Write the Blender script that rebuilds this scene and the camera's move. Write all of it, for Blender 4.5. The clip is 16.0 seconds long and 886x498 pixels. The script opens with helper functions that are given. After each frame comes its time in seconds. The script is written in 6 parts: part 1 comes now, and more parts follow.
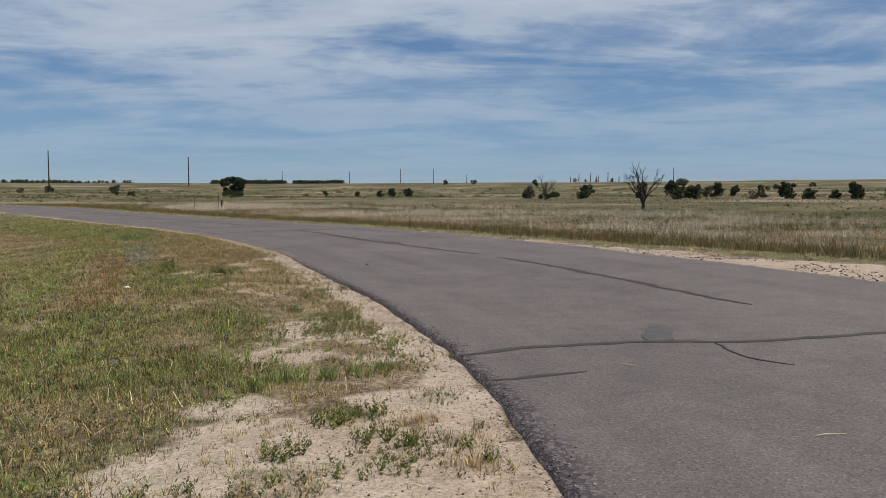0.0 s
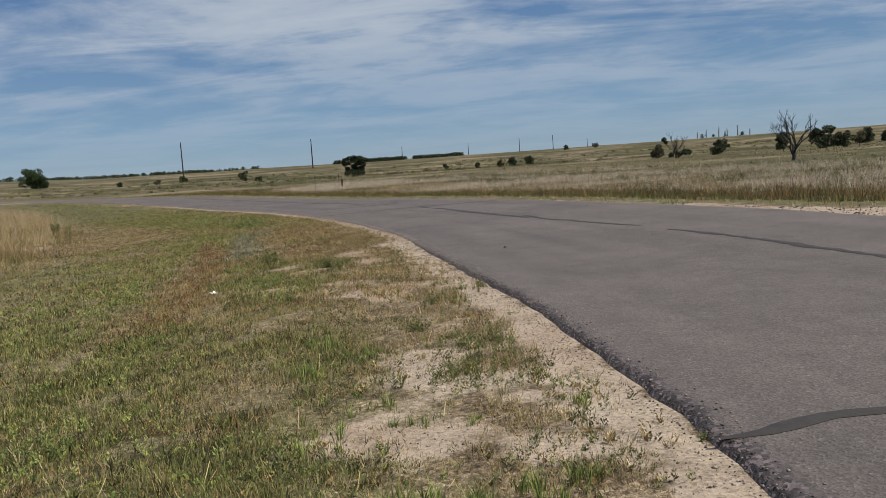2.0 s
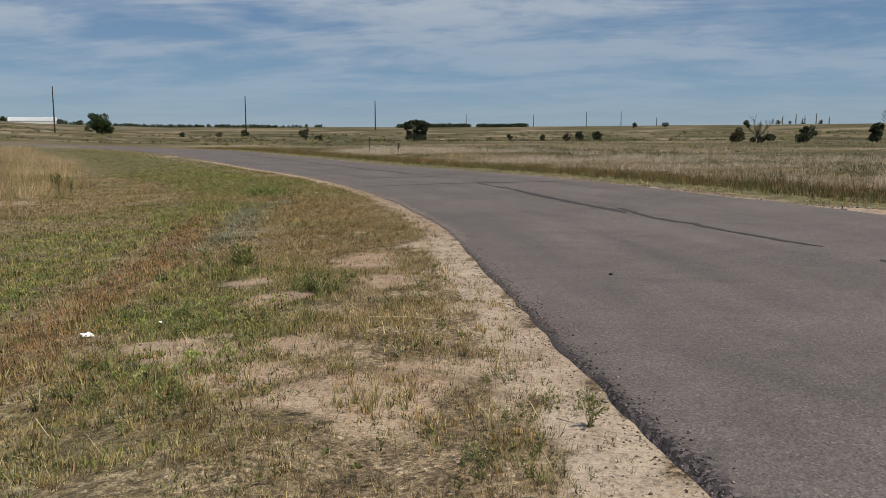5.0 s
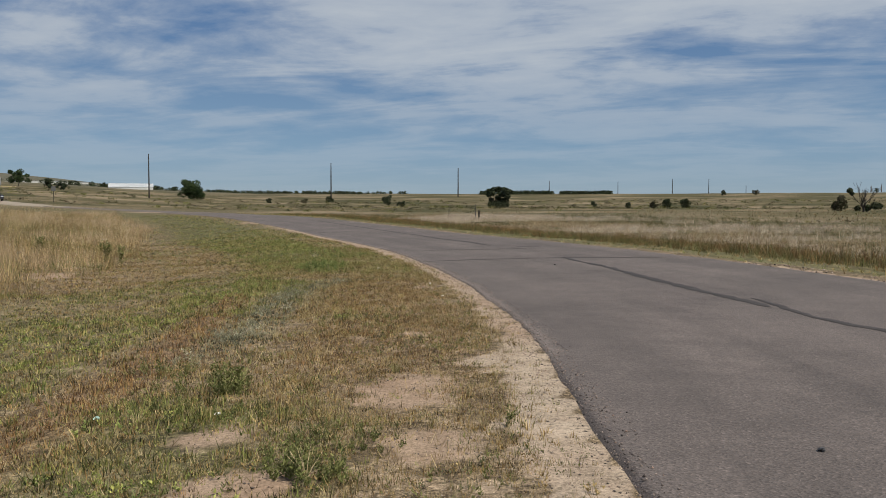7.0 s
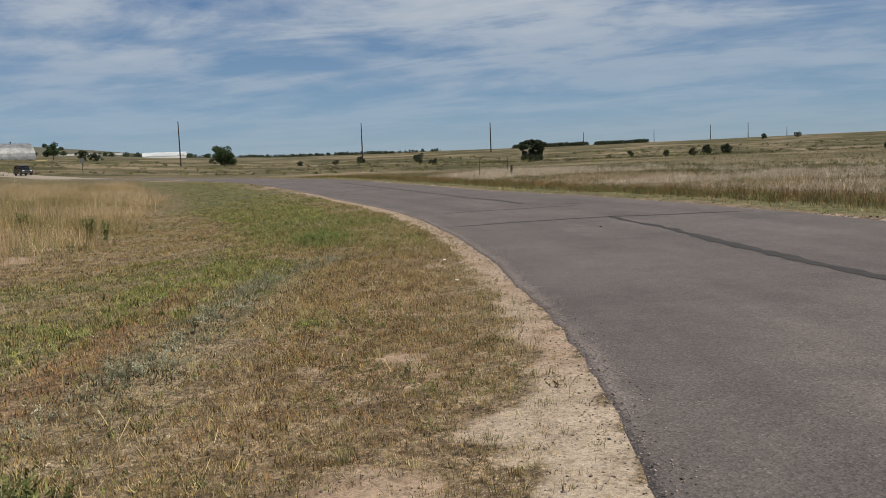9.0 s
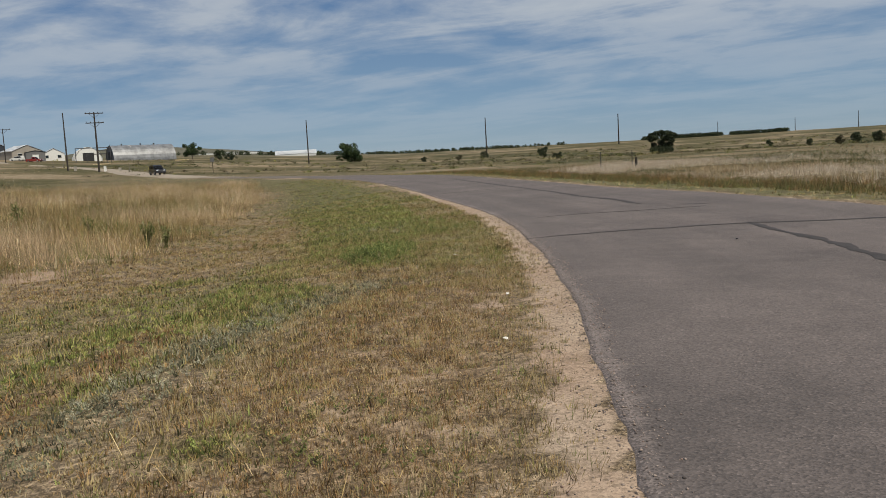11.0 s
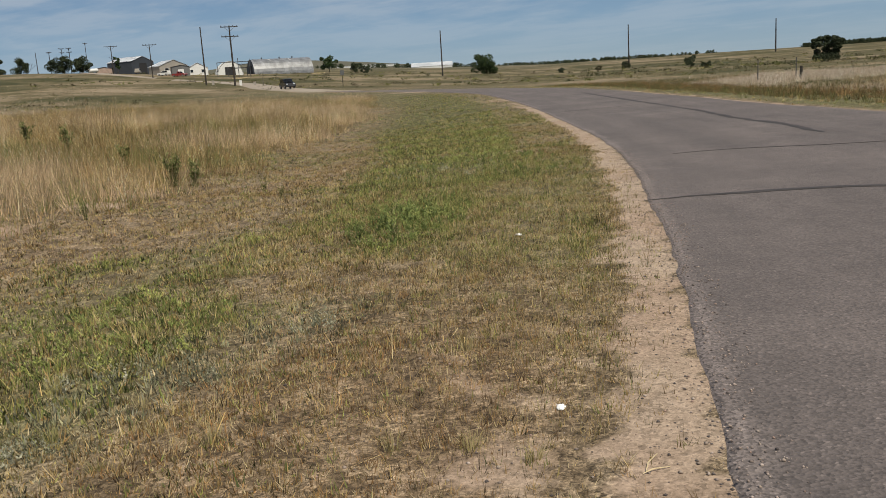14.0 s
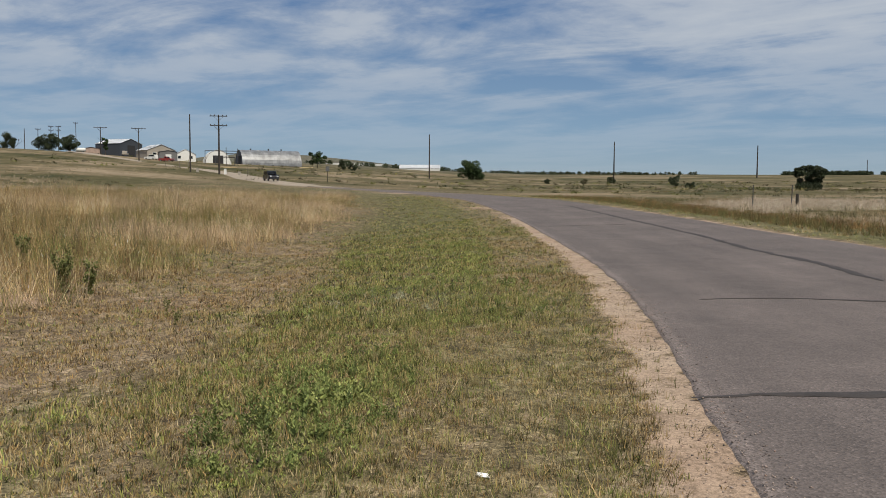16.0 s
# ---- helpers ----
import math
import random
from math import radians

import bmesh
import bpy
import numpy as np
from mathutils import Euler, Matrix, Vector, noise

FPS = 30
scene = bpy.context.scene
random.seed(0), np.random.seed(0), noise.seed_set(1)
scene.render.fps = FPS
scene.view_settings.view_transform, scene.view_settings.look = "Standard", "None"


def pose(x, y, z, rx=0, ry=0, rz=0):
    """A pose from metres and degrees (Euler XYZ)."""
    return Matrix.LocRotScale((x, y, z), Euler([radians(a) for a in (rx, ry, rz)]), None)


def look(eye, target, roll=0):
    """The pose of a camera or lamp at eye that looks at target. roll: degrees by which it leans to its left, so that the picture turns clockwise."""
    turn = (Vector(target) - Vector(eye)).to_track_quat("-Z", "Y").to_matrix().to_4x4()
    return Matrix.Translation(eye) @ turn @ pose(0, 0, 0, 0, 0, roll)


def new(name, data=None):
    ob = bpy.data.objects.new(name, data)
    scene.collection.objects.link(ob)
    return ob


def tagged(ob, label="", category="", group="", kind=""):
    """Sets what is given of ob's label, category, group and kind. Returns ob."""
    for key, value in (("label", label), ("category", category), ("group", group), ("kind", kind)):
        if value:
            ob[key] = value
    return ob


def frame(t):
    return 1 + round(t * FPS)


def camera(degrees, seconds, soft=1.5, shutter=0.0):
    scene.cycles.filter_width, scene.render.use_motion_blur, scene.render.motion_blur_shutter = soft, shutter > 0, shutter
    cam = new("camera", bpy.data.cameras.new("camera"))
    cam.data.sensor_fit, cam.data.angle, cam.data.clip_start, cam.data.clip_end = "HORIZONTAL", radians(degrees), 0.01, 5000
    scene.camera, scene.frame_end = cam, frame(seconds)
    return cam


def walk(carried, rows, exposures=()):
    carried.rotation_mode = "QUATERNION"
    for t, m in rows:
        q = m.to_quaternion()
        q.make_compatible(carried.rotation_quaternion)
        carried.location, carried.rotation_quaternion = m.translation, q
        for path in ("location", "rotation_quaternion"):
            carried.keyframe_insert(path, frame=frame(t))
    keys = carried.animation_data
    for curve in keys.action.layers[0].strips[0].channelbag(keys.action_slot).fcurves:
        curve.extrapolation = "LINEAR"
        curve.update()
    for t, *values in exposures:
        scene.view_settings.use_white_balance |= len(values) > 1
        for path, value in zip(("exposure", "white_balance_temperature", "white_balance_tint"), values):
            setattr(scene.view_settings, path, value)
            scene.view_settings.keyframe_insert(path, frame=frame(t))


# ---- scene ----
cam = camera(55.54, 16.0, soft=0.88)
PATH = [
    (0, 0.000, 0.000, 1.443, 86.48, 0.20, 0.15),
    (0.5, -0.144, 0.850, 1.415, 84.17, -0.71, 1.13),
    (1, -0.269, 1.732, 1.418, 85.77, -0.11, 6.10),
    (1.5, -0.439, 2.581, 1.406, 87.29, -0.94, 7.29),
    (2, -0.560, 3.477, 1.386, 84.71, 3.85, 8.26),
    (2.5, -0.711, 4.367, 1.365, 82.94, 0.45, 8.84),
    (3, -0.853, 5.316, 1.362, 86.14, 6.03, 9.65),
    (3.2, -0.922, 5.684, 1.342, 87.07, 2.36, 9.66),
    (5.3, -1.577, 9.609, 1.378, 82.36, -0.88, 13.88),
    (5.5, -1.643, 9.959, 1.358, 83.66, -0.63, 17.05),
    (6, -1.810, 10.825, 1.383, 86.99, -2.02, 17.78),
    (6.5, -1.978, 11.699, 1.380, 85.89, 0.61, 17.94),
    (7, -2.239, 12.472, 1.423, 87.25, -0.04, 18.12),
    (7.5, -2.431, 13.261, 1.429, 86.82, 0.48, 17.58),
    (8, -2.707, 14.094, 1.425, 86.14, 0.37, 17.63),
    (8.2, -2.793, 14.447, 1.413, 85.77, 0.70, 18.28),
    (10.3, -3.477, 18.434, 1.389, 83.17, 3.24, 24.02),
    (10.5, -3.555, 18.811, 1.379, 83.81, 3.09, 25.30),
    (11, -3.731, 19.714, 1.379, 84.39, 3.17, 28.97),
    (11.5, -3.965, 20.596, 1.371, 84.82, 3.95, 31.72),
    (12, -4.222, 21.466, 1.357, 84.51, 2.54, 34.09),
    (12.5, -4.566, 22.317, 1.362, 83.00, 2.50, 35.42),
    (13, -4.916, 23.199, 1.383, 81.67, 2.30, 37.11),
    (13.5, -5.310, 24.045, 1.401, 82.91, 2.07, 37.58),
    (14, -5.725, 24.891, 1.390, 79.06, 3.56, 38.29),
    (14.5, -6.176, 25.699, 1.359, 76.84, 0.89, 37.15),
    (15, -6.653, 26.489, 1.384, 83.75, 1.00, 37.90),
    (15.5, -7.182, 27.204, 1.417, 84.35, -1.04, 38.08),
    (16, -7.698, 27.957, 1.431, 85.92, -0.32, 37.40),
]
EXPOSURE = [(0, 0.06, 6300, 9), (1.5, 0.0, 6350, 9), (3, -0.01, 6450, 9), (5.5, -0.05, 6600, 9), (8, 0.0, 6600, 9), (11.5, -0.05, 6700, 9), (13, -0.05, 6750, 9), (14.5, 0.04, 6700, 9), (16, 0.04, 6650, 10)]
walk(cam, [(r[0], pose(*r[1:])) for r in PATH], EXPOSURE)

# ---- light ----
SUN_TO = Vector((0.50, -0.22, 0.84)).normalized()
sun_data = bpy.data.lights.new("sun", "SUN")
sun_data.energy, sun_data.angle, sun_data.color = 5.0, radians(0.53), (1.0, 0.935, 0.81)
sun = new("sun", sun_data)
sun.matrix_world = look(SUN_TO * 100, (0, 0, 0))


def link(nt, a, b):
    nt.links.new(a, b)


def node(nt, kind, **kw):
    n = nt.nodes.new(kind)
    for k, v in kw.items():
        n.inputs[k.replace("_", " ")].default_value = v
    return n


def math_node(nt, op, a, b=0.0, clamp=False):
    n = nt.nodes.new("ShaderNodeMath")
    n.operation, n.use_clamp = op, clamp
    for i, v in enumerate((a, b)):
        if isinstance(v, (int, float)):
            n.inputs[i].default_value = v
        else:
            link(nt, v, n.inputs[i])
    return n.outputs[0]


def ramp(nt, fac, stops):
    n = nt.nodes.new("ShaderNodeValToRGB")
    els = n.color_ramp.elements
    while len(els) < len(stops):
        els.new(0.5)
    for e, (p, c) in zip(els, stops):
        e.position, e.color = p, (c, c, c, 1) if isinstance(c, (int, float)) else (*c, 1)
    link(nt, fac, n.inputs[0])
    return n.outputs[0]


def mix(nt, fac, a, b, blend="MIX"):
    n = nt.nodes.new("ShaderNodeMix")
    n.data_type, n.blend_type = "RGBA", blend
    for sock, v in ((n.inputs[0], fac), (n.inputs[6], a), (n.inputs[7], b)):
        if isinstance(v, (int, float)):
            sock.default_value = v
        elif isinstance(v, tuple):
            sock.default_value = (*v, 1)
        else:
            link(nt, v, sock)
    return n.outputs[2]


def noise_node(nt, vec, scale, detail=4.0, rough=0.55, distort=0.0):
    n = node(nt, "ShaderNodeTexNoise", Scale=scale, Detail=detail, Roughness=rough, Distortion=distort)
    link(nt, vec, n.inputs["Vector"])
    return n.outputs["Fac"]


world = bpy.data.worlds.new("sky")
scene.world = world
world.use_nodes = True
wn = world.node_tree
wn.nodes.clear()
sky = wn.nodes.new("ShaderNodeTexSky")
sky.sky_type, sky.sun_disc = "NISHITA", False
sky.sun_elevation = math.asin(SUN_TO.z)
sky.sun_rotation = math.atan2(SUN_TO.x, SUN_TO.y)
sky.altitude, sky.air_density, sky.dust_density, sky.ozone_density = 1400, 1.0, 0.6, 1.4
coord = wn.nodes.new("ShaderNodeTexCoord")
sep = wn.nodes.new("ShaderNodeSeparateXYZ")
link(wn, coord.outputs["Generated"], sep.inputs[0])
# a flat layer of thin high cloud: the direction laid out on a level plane
lift = math_node(wn, "ADD", math_node(wn, "MAXIMUM", sep.outputs[2], 0.0), 0.10)
px, py = math_node(wn, "DIVIDE", sep.outputs[0], lift), math_node(wn, "DIVIDE", sep.outputs[1], lift)
comb = wn.nodes.new("ShaderNodeCombineXYZ")
link(wn, px, comb.inputs[0]), link(wn, py, comb.inputs[1])
turned = wn.nodes.new("ShaderNodeMapping")
turned.inputs["Rotation"].default_value = (0, 0, radians(-14))
turned.inputs["Scale"].default_value = (0.55, 0.95, 1)
turned.inputs["Location"].default_value = (1.3, 0.4, 0)
link(wn, comb.outputs[0], turned.inputs[0])
streak = noise_node(wn, turned.outputs[0], 1.5, 8, 0.60, 0.5)
billow = noise_node(wn, comb.outputs[0], 2.3, 6, 0.58, 0.3)
wide = noise_node(wn, turned.outputs[0], 0.9, 2, 0.5, 0.2)
dens = math_node(wn, "ADD", math_node(wn, "MULTIPLY", streak, 0.52), math_node(wn, "ADD", math_node(wn, "MULTIPLY", wide, 0.28), math_node(wn, "MULTIPLY", billow, 0.26)))
veil = ramp(wn, dens, [(0.44, 0.0), (0.505, 0.34), (0.565, 0.80), (0.64, 1.0)])
high = ramp(wn, sep.outputs[2], [(0.02, 0.10), (0.09, 0.45), (0.17, 1.0)])
mask = math_node(wn, "MULTIPLY", math_node(wn, "MULTIPLY", veil, high), 0.85)
haze = ramp(wn, sep.outputs[2], [(0.0, (0.290, 0.385, 0.485)), (0.07, (0.200, 0.325, 0.480)), (0.20, (0.105, 0.205, 0.395)), (0.7, (0.055, 0.135, 0.35))])
hazed = mix(wn, 1.0, haze, (10.0, 10.0, 10.0), "MULTIPLY")
tinted = mix(wn, 0.75, mix(wn, 1.0, sky.outputs[0], (0.55, 0.6, 0.66), "MULTIPLY"), hazed)
clouded = mix(wn, mask, tinted, (5.05, 5.5, 6.05))
back = wn.nodes.new("ShaderNodeBackground")
back.inputs["Strength"].default_value = 0.10
link(wn, clouded, back.inputs[0])
wout = wn.nodes.new("ShaderNodeOutputWorld")
link(wn, back.outputs[0], wout.inputs[0])


# ---- materials ----
def material(name, rough=0.9, metal=0.0):
    m = bpy.data.materials.new(name)
    m.use_nodes = True
    nt = m.node_tree
    b = nt.nodes["Principled BSDF"]
    b.inputs["Roughness"].default_value, b.inputs["Metallic"].default_value = rough, metal
    return m, nt, b


def bump(nt, b, height, strength, distance):
    n = node(nt, "ShaderNodeBump", Strength=strength, Distance=distance)
    link(nt, height, n.inputs["Height"])
    link(nt, n.outputs[0], b.inputs["Normal"])


def plain(name, color, rough=0.8, metal=0.0, vary=0.25, scale=3.0, fine=40.0):
    """A surface of one colour with stains and grain at two scales."""
    m, nt, b = material(name, rough, metal)
    tc = nt.nodes.new("ShaderNodeTexCoord")
    a = noise_node(nt, tc.outputs["Object"], scale, 4)
    g = noise_node(nt, tc.outputs["Object"], fine, 3)
    f = math_node(nt, "ADD", math_node(nt, "MULTIPLY", a, 0.65), math_node(nt, "MULTIPLY", g, 0.35))
    lo, hi = tuple(c * (1 - vary) for c in color), tuple(min(1, c * (1 + vary)) for c in color)
    link(nt, ramp(nt, f, [(0.3, lo), (0.7, hi)]), b.inputs["Base Color"])
    bump(nt, b, g, 0.25, 0.01)
    return m


def leafy(name, rough=0.75):
    """Leaves, blades and twigs: the colour of each comes from its own value in the mesh."""
    m, nt, b = material(name, rough)
    at = nt.nodes.new("ShaderNodeAttribute")
    at.attribute_name = "tone"
    link(nt, at.outputs["Color"], b.inputs["Base Color"])
    b.inputs["Specular IOR Level"].default_value = 0.25
    tr = nt.nodes.new("ShaderNodeBsdfTranslucent")
    link(nt, at.outputs["Color"], tr.inputs[0])
    ms = nt.nodes.new("ShaderNodeMixShader")
    ms.inputs[0].default_value = 0.10
    out = nt.nodes["Material Output"]
    link(nt, b.outputs[0], ms.inputs[1]), link(nt, tr.outputs[0], ms.inputs[2]), link(nt, ms.outputs[0], out.inputs[0])
    return m


def asphalt_material():
    m, nt, b = material("asphalt", 0.85)
    tc = nt.nodes.new("ShaderNodeTexCoord")
    obj = tc.outputs["Object"]
    at = nt.nodes.new("ShaderNodeAttribute")
    at.attribute_name = "edge"
    rim = at.outputs["Fac"]
    big = noise_node(nt, obj, 0.30, 6, 0.65)
    mid = noise_node(nt, obj, 2.2, 5, 0.65)
    vor = node(nt, "ShaderNodeTexVoronoi", Scale=75.0)
    link(nt, obj, vor.inputs["Vector"])
    vor2 = node(nt, "ShaderNodeTexVoronoi", Scale=38.0)
    link(nt, obj, vor2.inputs["Vector"])
    base = ramp(nt, math_node(nt, "ADD", math_node(nt, "MULTIPLY", big, 0.6), math_node(nt, "MULTIPLY", mid, 0.4)),
                [(0.30, (0.0630, 0.0515, 0.0472)), (0.50, (0.0965, 0.0788, 0.0722)), (0.72, (0.131, 0.1072, 0.0980))])
    # long faint tracks worn by wheels
    side = nt.nodes.new("ShaderNodeAttribute")
    side.attribute_name = "across"
    where = nt.nodes.new("ShaderNodeSeparateXYZ")
    link(nt, obj, where.inputs[0])
    along = nt.nodes.new("ShaderNodeCombineXYZ")
    link(nt, side.outputs["Fac"], along.inputs[0]), link(nt, math_node(nt, "MULTIPLY", where.outputs[1], 0.06), along.inputs[1])
    track = noise_node(nt, along.outputs[0], 1.3, 4, 0.6)
    base = mix(nt, 0.9, base, ramp(nt, track, [(0.32, 0.84), (0.5, 1.0), (0.68, 1.15)]), "MULTIPLY")
    chip = ramp(nt, vor.outputs["Color"], [(0.0, 0.4), (0.45, 0.90), (0.85, 1.3), (1.0, 2.2)])
    base = mix(nt, 0.8, base, chip, "MULTIPLY")
    # the ragged dark rim, where binder has washed off coarse stones
    torn = math_node(nt, "ADD", rim, math_node(nt, "MULTIPLY", math_node(nt, "SUBTRACT", mid, 0.5), 0.30))
    wear = ramp(nt, torn, [(0.0, 1.0), (0.11, 0.85), (0.24, 0.0)])
    stone = ramp(nt, vor2.outputs["Color"], [(0.0, (0.010, 0.008, 0.009)), (0.5, (0.040, 0.031, 0.033)), (1.0, (0.19, 0.148, 0.148))])
    base = mix(nt, wear, base, stone)
    # further on the edge is frayed instead, with pale stones laid bare
    fray = nt.nodes.new("ShaderNodeAttribute")
    fray.attribute_name = "frayed"
    loose = math_node(nt, "ADD", fray.outputs["Fac"], math_node(nt, "MULTIPLY", math_node(nt, "SUBTRACT", mid, 0.5), 0.8))
    pale = ramp(nt, vor.outputs["Color"], [(0.0, (0.07, 0.057, 0.053)), (0.4, (0.19, 0.155, 0.14)), (1.0, (0.42, 0.345, 0.31))])
    base = mix(nt, ramp(nt, loose, [(0.45, 0.0), (0.85, 0.34)]), base, pale)
    link(nt, base, b.inputs["Base Color"])
    h = math_node(nt, "ADD", math_node(nt, "MULTIPLY", vor.outputs["Distance"], 0.6), math_node(nt, "MULTIPLY", vor2.outputs["Distance"], 0.6))
    bump(nt, b, h, 0.5, 0.012)
    return m


def ground_material():
    m, nt, b = material("prairie_ground", 0.95)
    b.inputs["Specular IOR Level"].default_value = 0.15
    tc = nt.nodes.new("ShaderNodeTexCoord")
    obj = tc.outputs["Object"]
    at = nt.nodes.new("ShaderNodeAttribute")
    at.attribute_name = "cover"
    sp = nt.nodes.new("ShaderNodeSeparateColor")
    link(nt, at.outputs["Color"], sp.inputs[0])
    bare, green, red = sp.outputs[0], sp.outputs[1], sp.outputs[2]
    far = nt.nodes.new("ShaderNodeAttribute")
    far.attribute_name = "field"
    grit = noise_node(nt, obj, 28.0, 6, 0.7)
    mid = noise_node(nt, obj, 3.2, 6, 0.65)
    big = noise_node(nt, obj, 0.35, 5, 0.6)
    vor = node(nt, "ShaderNodeTexVoronoi", Scale=46.0)
    link(nt, obj, vor.inputs["Vector"])
    sand = ramp(nt, math_node(nt, "ADD", math_node(nt, "MULTIPLY", mid, 0.5), math_node(nt, "MULTIPLY", grit, 0.5)),
                [(0.33, (0.205, 0.163, 0.122)), (0.5, (0.335, 0.273, 0.210)), (0.66, (0.440, 0.366, 0.288))])
    chips = ramp(nt, vor.outputs["Color"], [(0.0, 0.16), (0.20, 0.50), (0.40, 0.96), (1.0, 1.22)])
    sand = mix(nt, ramp(nt, big, [(0.40, 0.0), (0.58, 0.8)]), sand, mix(nt, 1.0, sand, (0.88, 0.81, 0.78), "MULTIPLY"))
    sand = mix(nt, math_node(nt, "MULTIPLY", at.outputs["Alpha"], 0.9), sand, mix(nt, 1.0, sand, (0.87, 0.79, 0.735), "MULTIPLY"))
    speck = node(nt, "ShaderNodeTexVoronoi", Scale=120.0)
    link(nt, obj, speck.inputs["Vector"])
    sand = mix(nt, 0.5, sand, chips, "MULTIPLY")
    sand = mix(nt, 0.6, sand, ramp(nt, speck.outputs["Color"], [(0.0, 0.30), (0.30, 0.85), (0.7, 1.1), (1.0, 1.4)]), "MULTIPLY")
    thatch = ramp(nt, math_node(nt, "ADD", math_node(nt, "MULTIPLY", mid, 0.55), math_node(nt, "MULTIPLY", grit, 0.45)),
                  [(0.34, (0.060, 0.044, 0.027)), (0.5, (0.165, 0.123, 0.078)), (0.66, (0.36, 0.285, 0.198))])
    weed = ramp(nt, mid, [(0.36, (0.036, 0.043, 0.014)), (0.62, (0.125, 0.128, 0.048))])
    rust = ramp(nt, mid, [(0.36, (0.085, 0.046, 0.025)), (0.62, (0.20, 0.115, 0.058))])
    near = mix(nt, math_node(nt, "MULTIPLY", green, 0.8), thatch, weed)
    near = mix(nt, math_node(nt, "MULTIPLY", red, 0.5), near, rust)
    fleck = node(nt, "ShaderNodeTexVoronoi", Scale=34.0)
    link(nt, obj, fleck.inputs["Vector"])
    straws = noise_node(nt, obj, 70.0, 3, 0.7)
    litter_gap_tone = math_node(nt, "ADD", math_node(nt, "MULTIPLY", fleck.outputs["Color"], 0.5), math_node(nt, "MULTIPLY", straws, 0.5))
    # litter flecks; their dark stops also paint the shade between blades
    near = mix(nt, 0.9, near, ramp(nt, litter_gap_tone, [(0.24, 0.20), (0.45, 0.80), (0.62, 1.25), (0.8, 2.0)]), "MULTIPLY")
    near = mix(nt, 0.9, near, ramp(nt, speck.outputs["Color"], [(0.0, 0.25), (0.35, 0.75), (0.75, 1.2), (1.0, 1.9)]), "MULTIPLY")
    edge = math_node(nt, "ADD", bare, math_node(nt, "MULTIPLY", math_node(nt, "SUBTRACT", mid, 0.5), 0.9))
    near = mix(nt, ramp(nt, edge, [(0.38, 0.0), (0.62, 1.0)]), near, sand)
    # the open range: pale dry stands between darker, greener swales
    st = nt.nodes.new("ShaderNodeMapping")
    st.inputs["Scale"].default_value = (1.0, 1.0, 1.0)
    link(nt, obj, st.inputs[0])
    swale = noise_node(nt, st.outputs[0], 0.030, 7, 0.66, 0.6)
    tuft = noise_node(nt, obj, 0.55, 5, 0.7)
    open_range = ramp(nt, math_node(nt, "ADD", math_node(nt, "MULTIPLY", swale, 0.7), math_node(nt, "MULTIPLY", tuft, 0.3)),
                      [(0.41, (0.040, 0.040, 0.015)), (0.475, (0.072, 0.064, 0.027)), (0.535, (0.125, 0.098, 0.056)), (0.60, (0.225, 0.178, 0.118))])
    # far land: dark grey-olive ground, with distance haze put into its tone
    hill = nt.nodes.new("ShaderNodeAttribute")
    hill.attribute_name = "far_grey"
    far_tone = ramp(nt, tuft, [(0.4, (0.060, 0.062, 0.048)), (0.62, (0.13, 0.122, 0.088))])
    open_range = mix(nt, hill.outputs["Fac"], open_range, far_tone)
    col = mix(nt, far.outputs["Fac"], near, open_range)
    link(nt, col, b.inputs["Base Color"])
    bump(nt, b, math_node(nt, "ADD", math_node(nt, "MULTIPLY", grit, 0.5), math_node(nt, "MULTIPLY", vor.outputs["Distance"], 0.25)), 0.5, 0.02)
    return m


M_GROUND, M_ASPHALT, M_LEAF = ground_material(), asphalt_material(), leafy("foliage")
M_TAR = plain("crack_sealant", (0.031, 0.026, 0.0245), 0.9, vary=0.4, scale=5)
M_PATCH = plain("old_tar_patch", (0.062, 0.053, 0.051), 0.75, vary=0.3, scale=6)
M_GRAVEL = plain("gravel_lane", (0.24, 0.20, 0.155), 0.95, vary=0.2, scale=0.4, fine=6)
M_BARK = plain("bark", (0.045, 0.037, 0.030), 0.95, vary=0.4, scale=2, fine=20)
M_DEADWOOD = plain("weathered_wood", (0.13, 0.115, 0.10), 0.9, vary=0.35, scale=2, fine=18)
M_POLE = plain("pole_wood", (0.030, 0.024, 0.020), 0.9, vary=0.35, scale=1.2, fine=12)
M_STEEL = plain("galvanised_steel", (0.20, 0.205, 0.205), 0.6, 0.2, vary=0.45, scale=0.6)
M_DARKSTEEL = plain("dark_steel", (0.05, 0.05, 0.055), 0.6, 0.3)
M_WHITE = plain("white_paint", (0.58, 0.58, 0.56), 0.6, vary=0.08)
M_CREAM = plain("cream_cladding", (0.27, 0.245, 0.21), 0.7, vary=0.1, scale=0.5)
M_GREY = plain("slate_cladding", (0.036, 0.042, 0.052), 0.6, vary=0.12, scale=0.4)
M_DULL = plain("dull_grey_cladding", (0.11, 0.11, 0.11), 0.7, vary=0.15, scale=0.4)
M_DEADBARK = plain("dead_bark", (0.024, 0.021, 0.019), 0.95, vary=0.4, scale=2, fine=20)
M_HUT = plain("bright_corrugated_steel", (0.19, 0.195, 0.20), 0.42, 0.35, vary=0.55, scale=0.5)
M_WHITEROOF = plain("white_metal_roof", (0.76, 0.78, 0.80), 0.4, 0.1, vary=0.06, scale=0.3)
# near-black colour for the unlit inside of openings, laid on solid walls
M_SHADOWGAP = plain("opening_shade", (0.02, 0.02, 0.022), 0.9)
M_TIN = plain("rusty_tin", (0.30, 0.22, 0.18), 0.8, vary=0.3, scale=0.8)
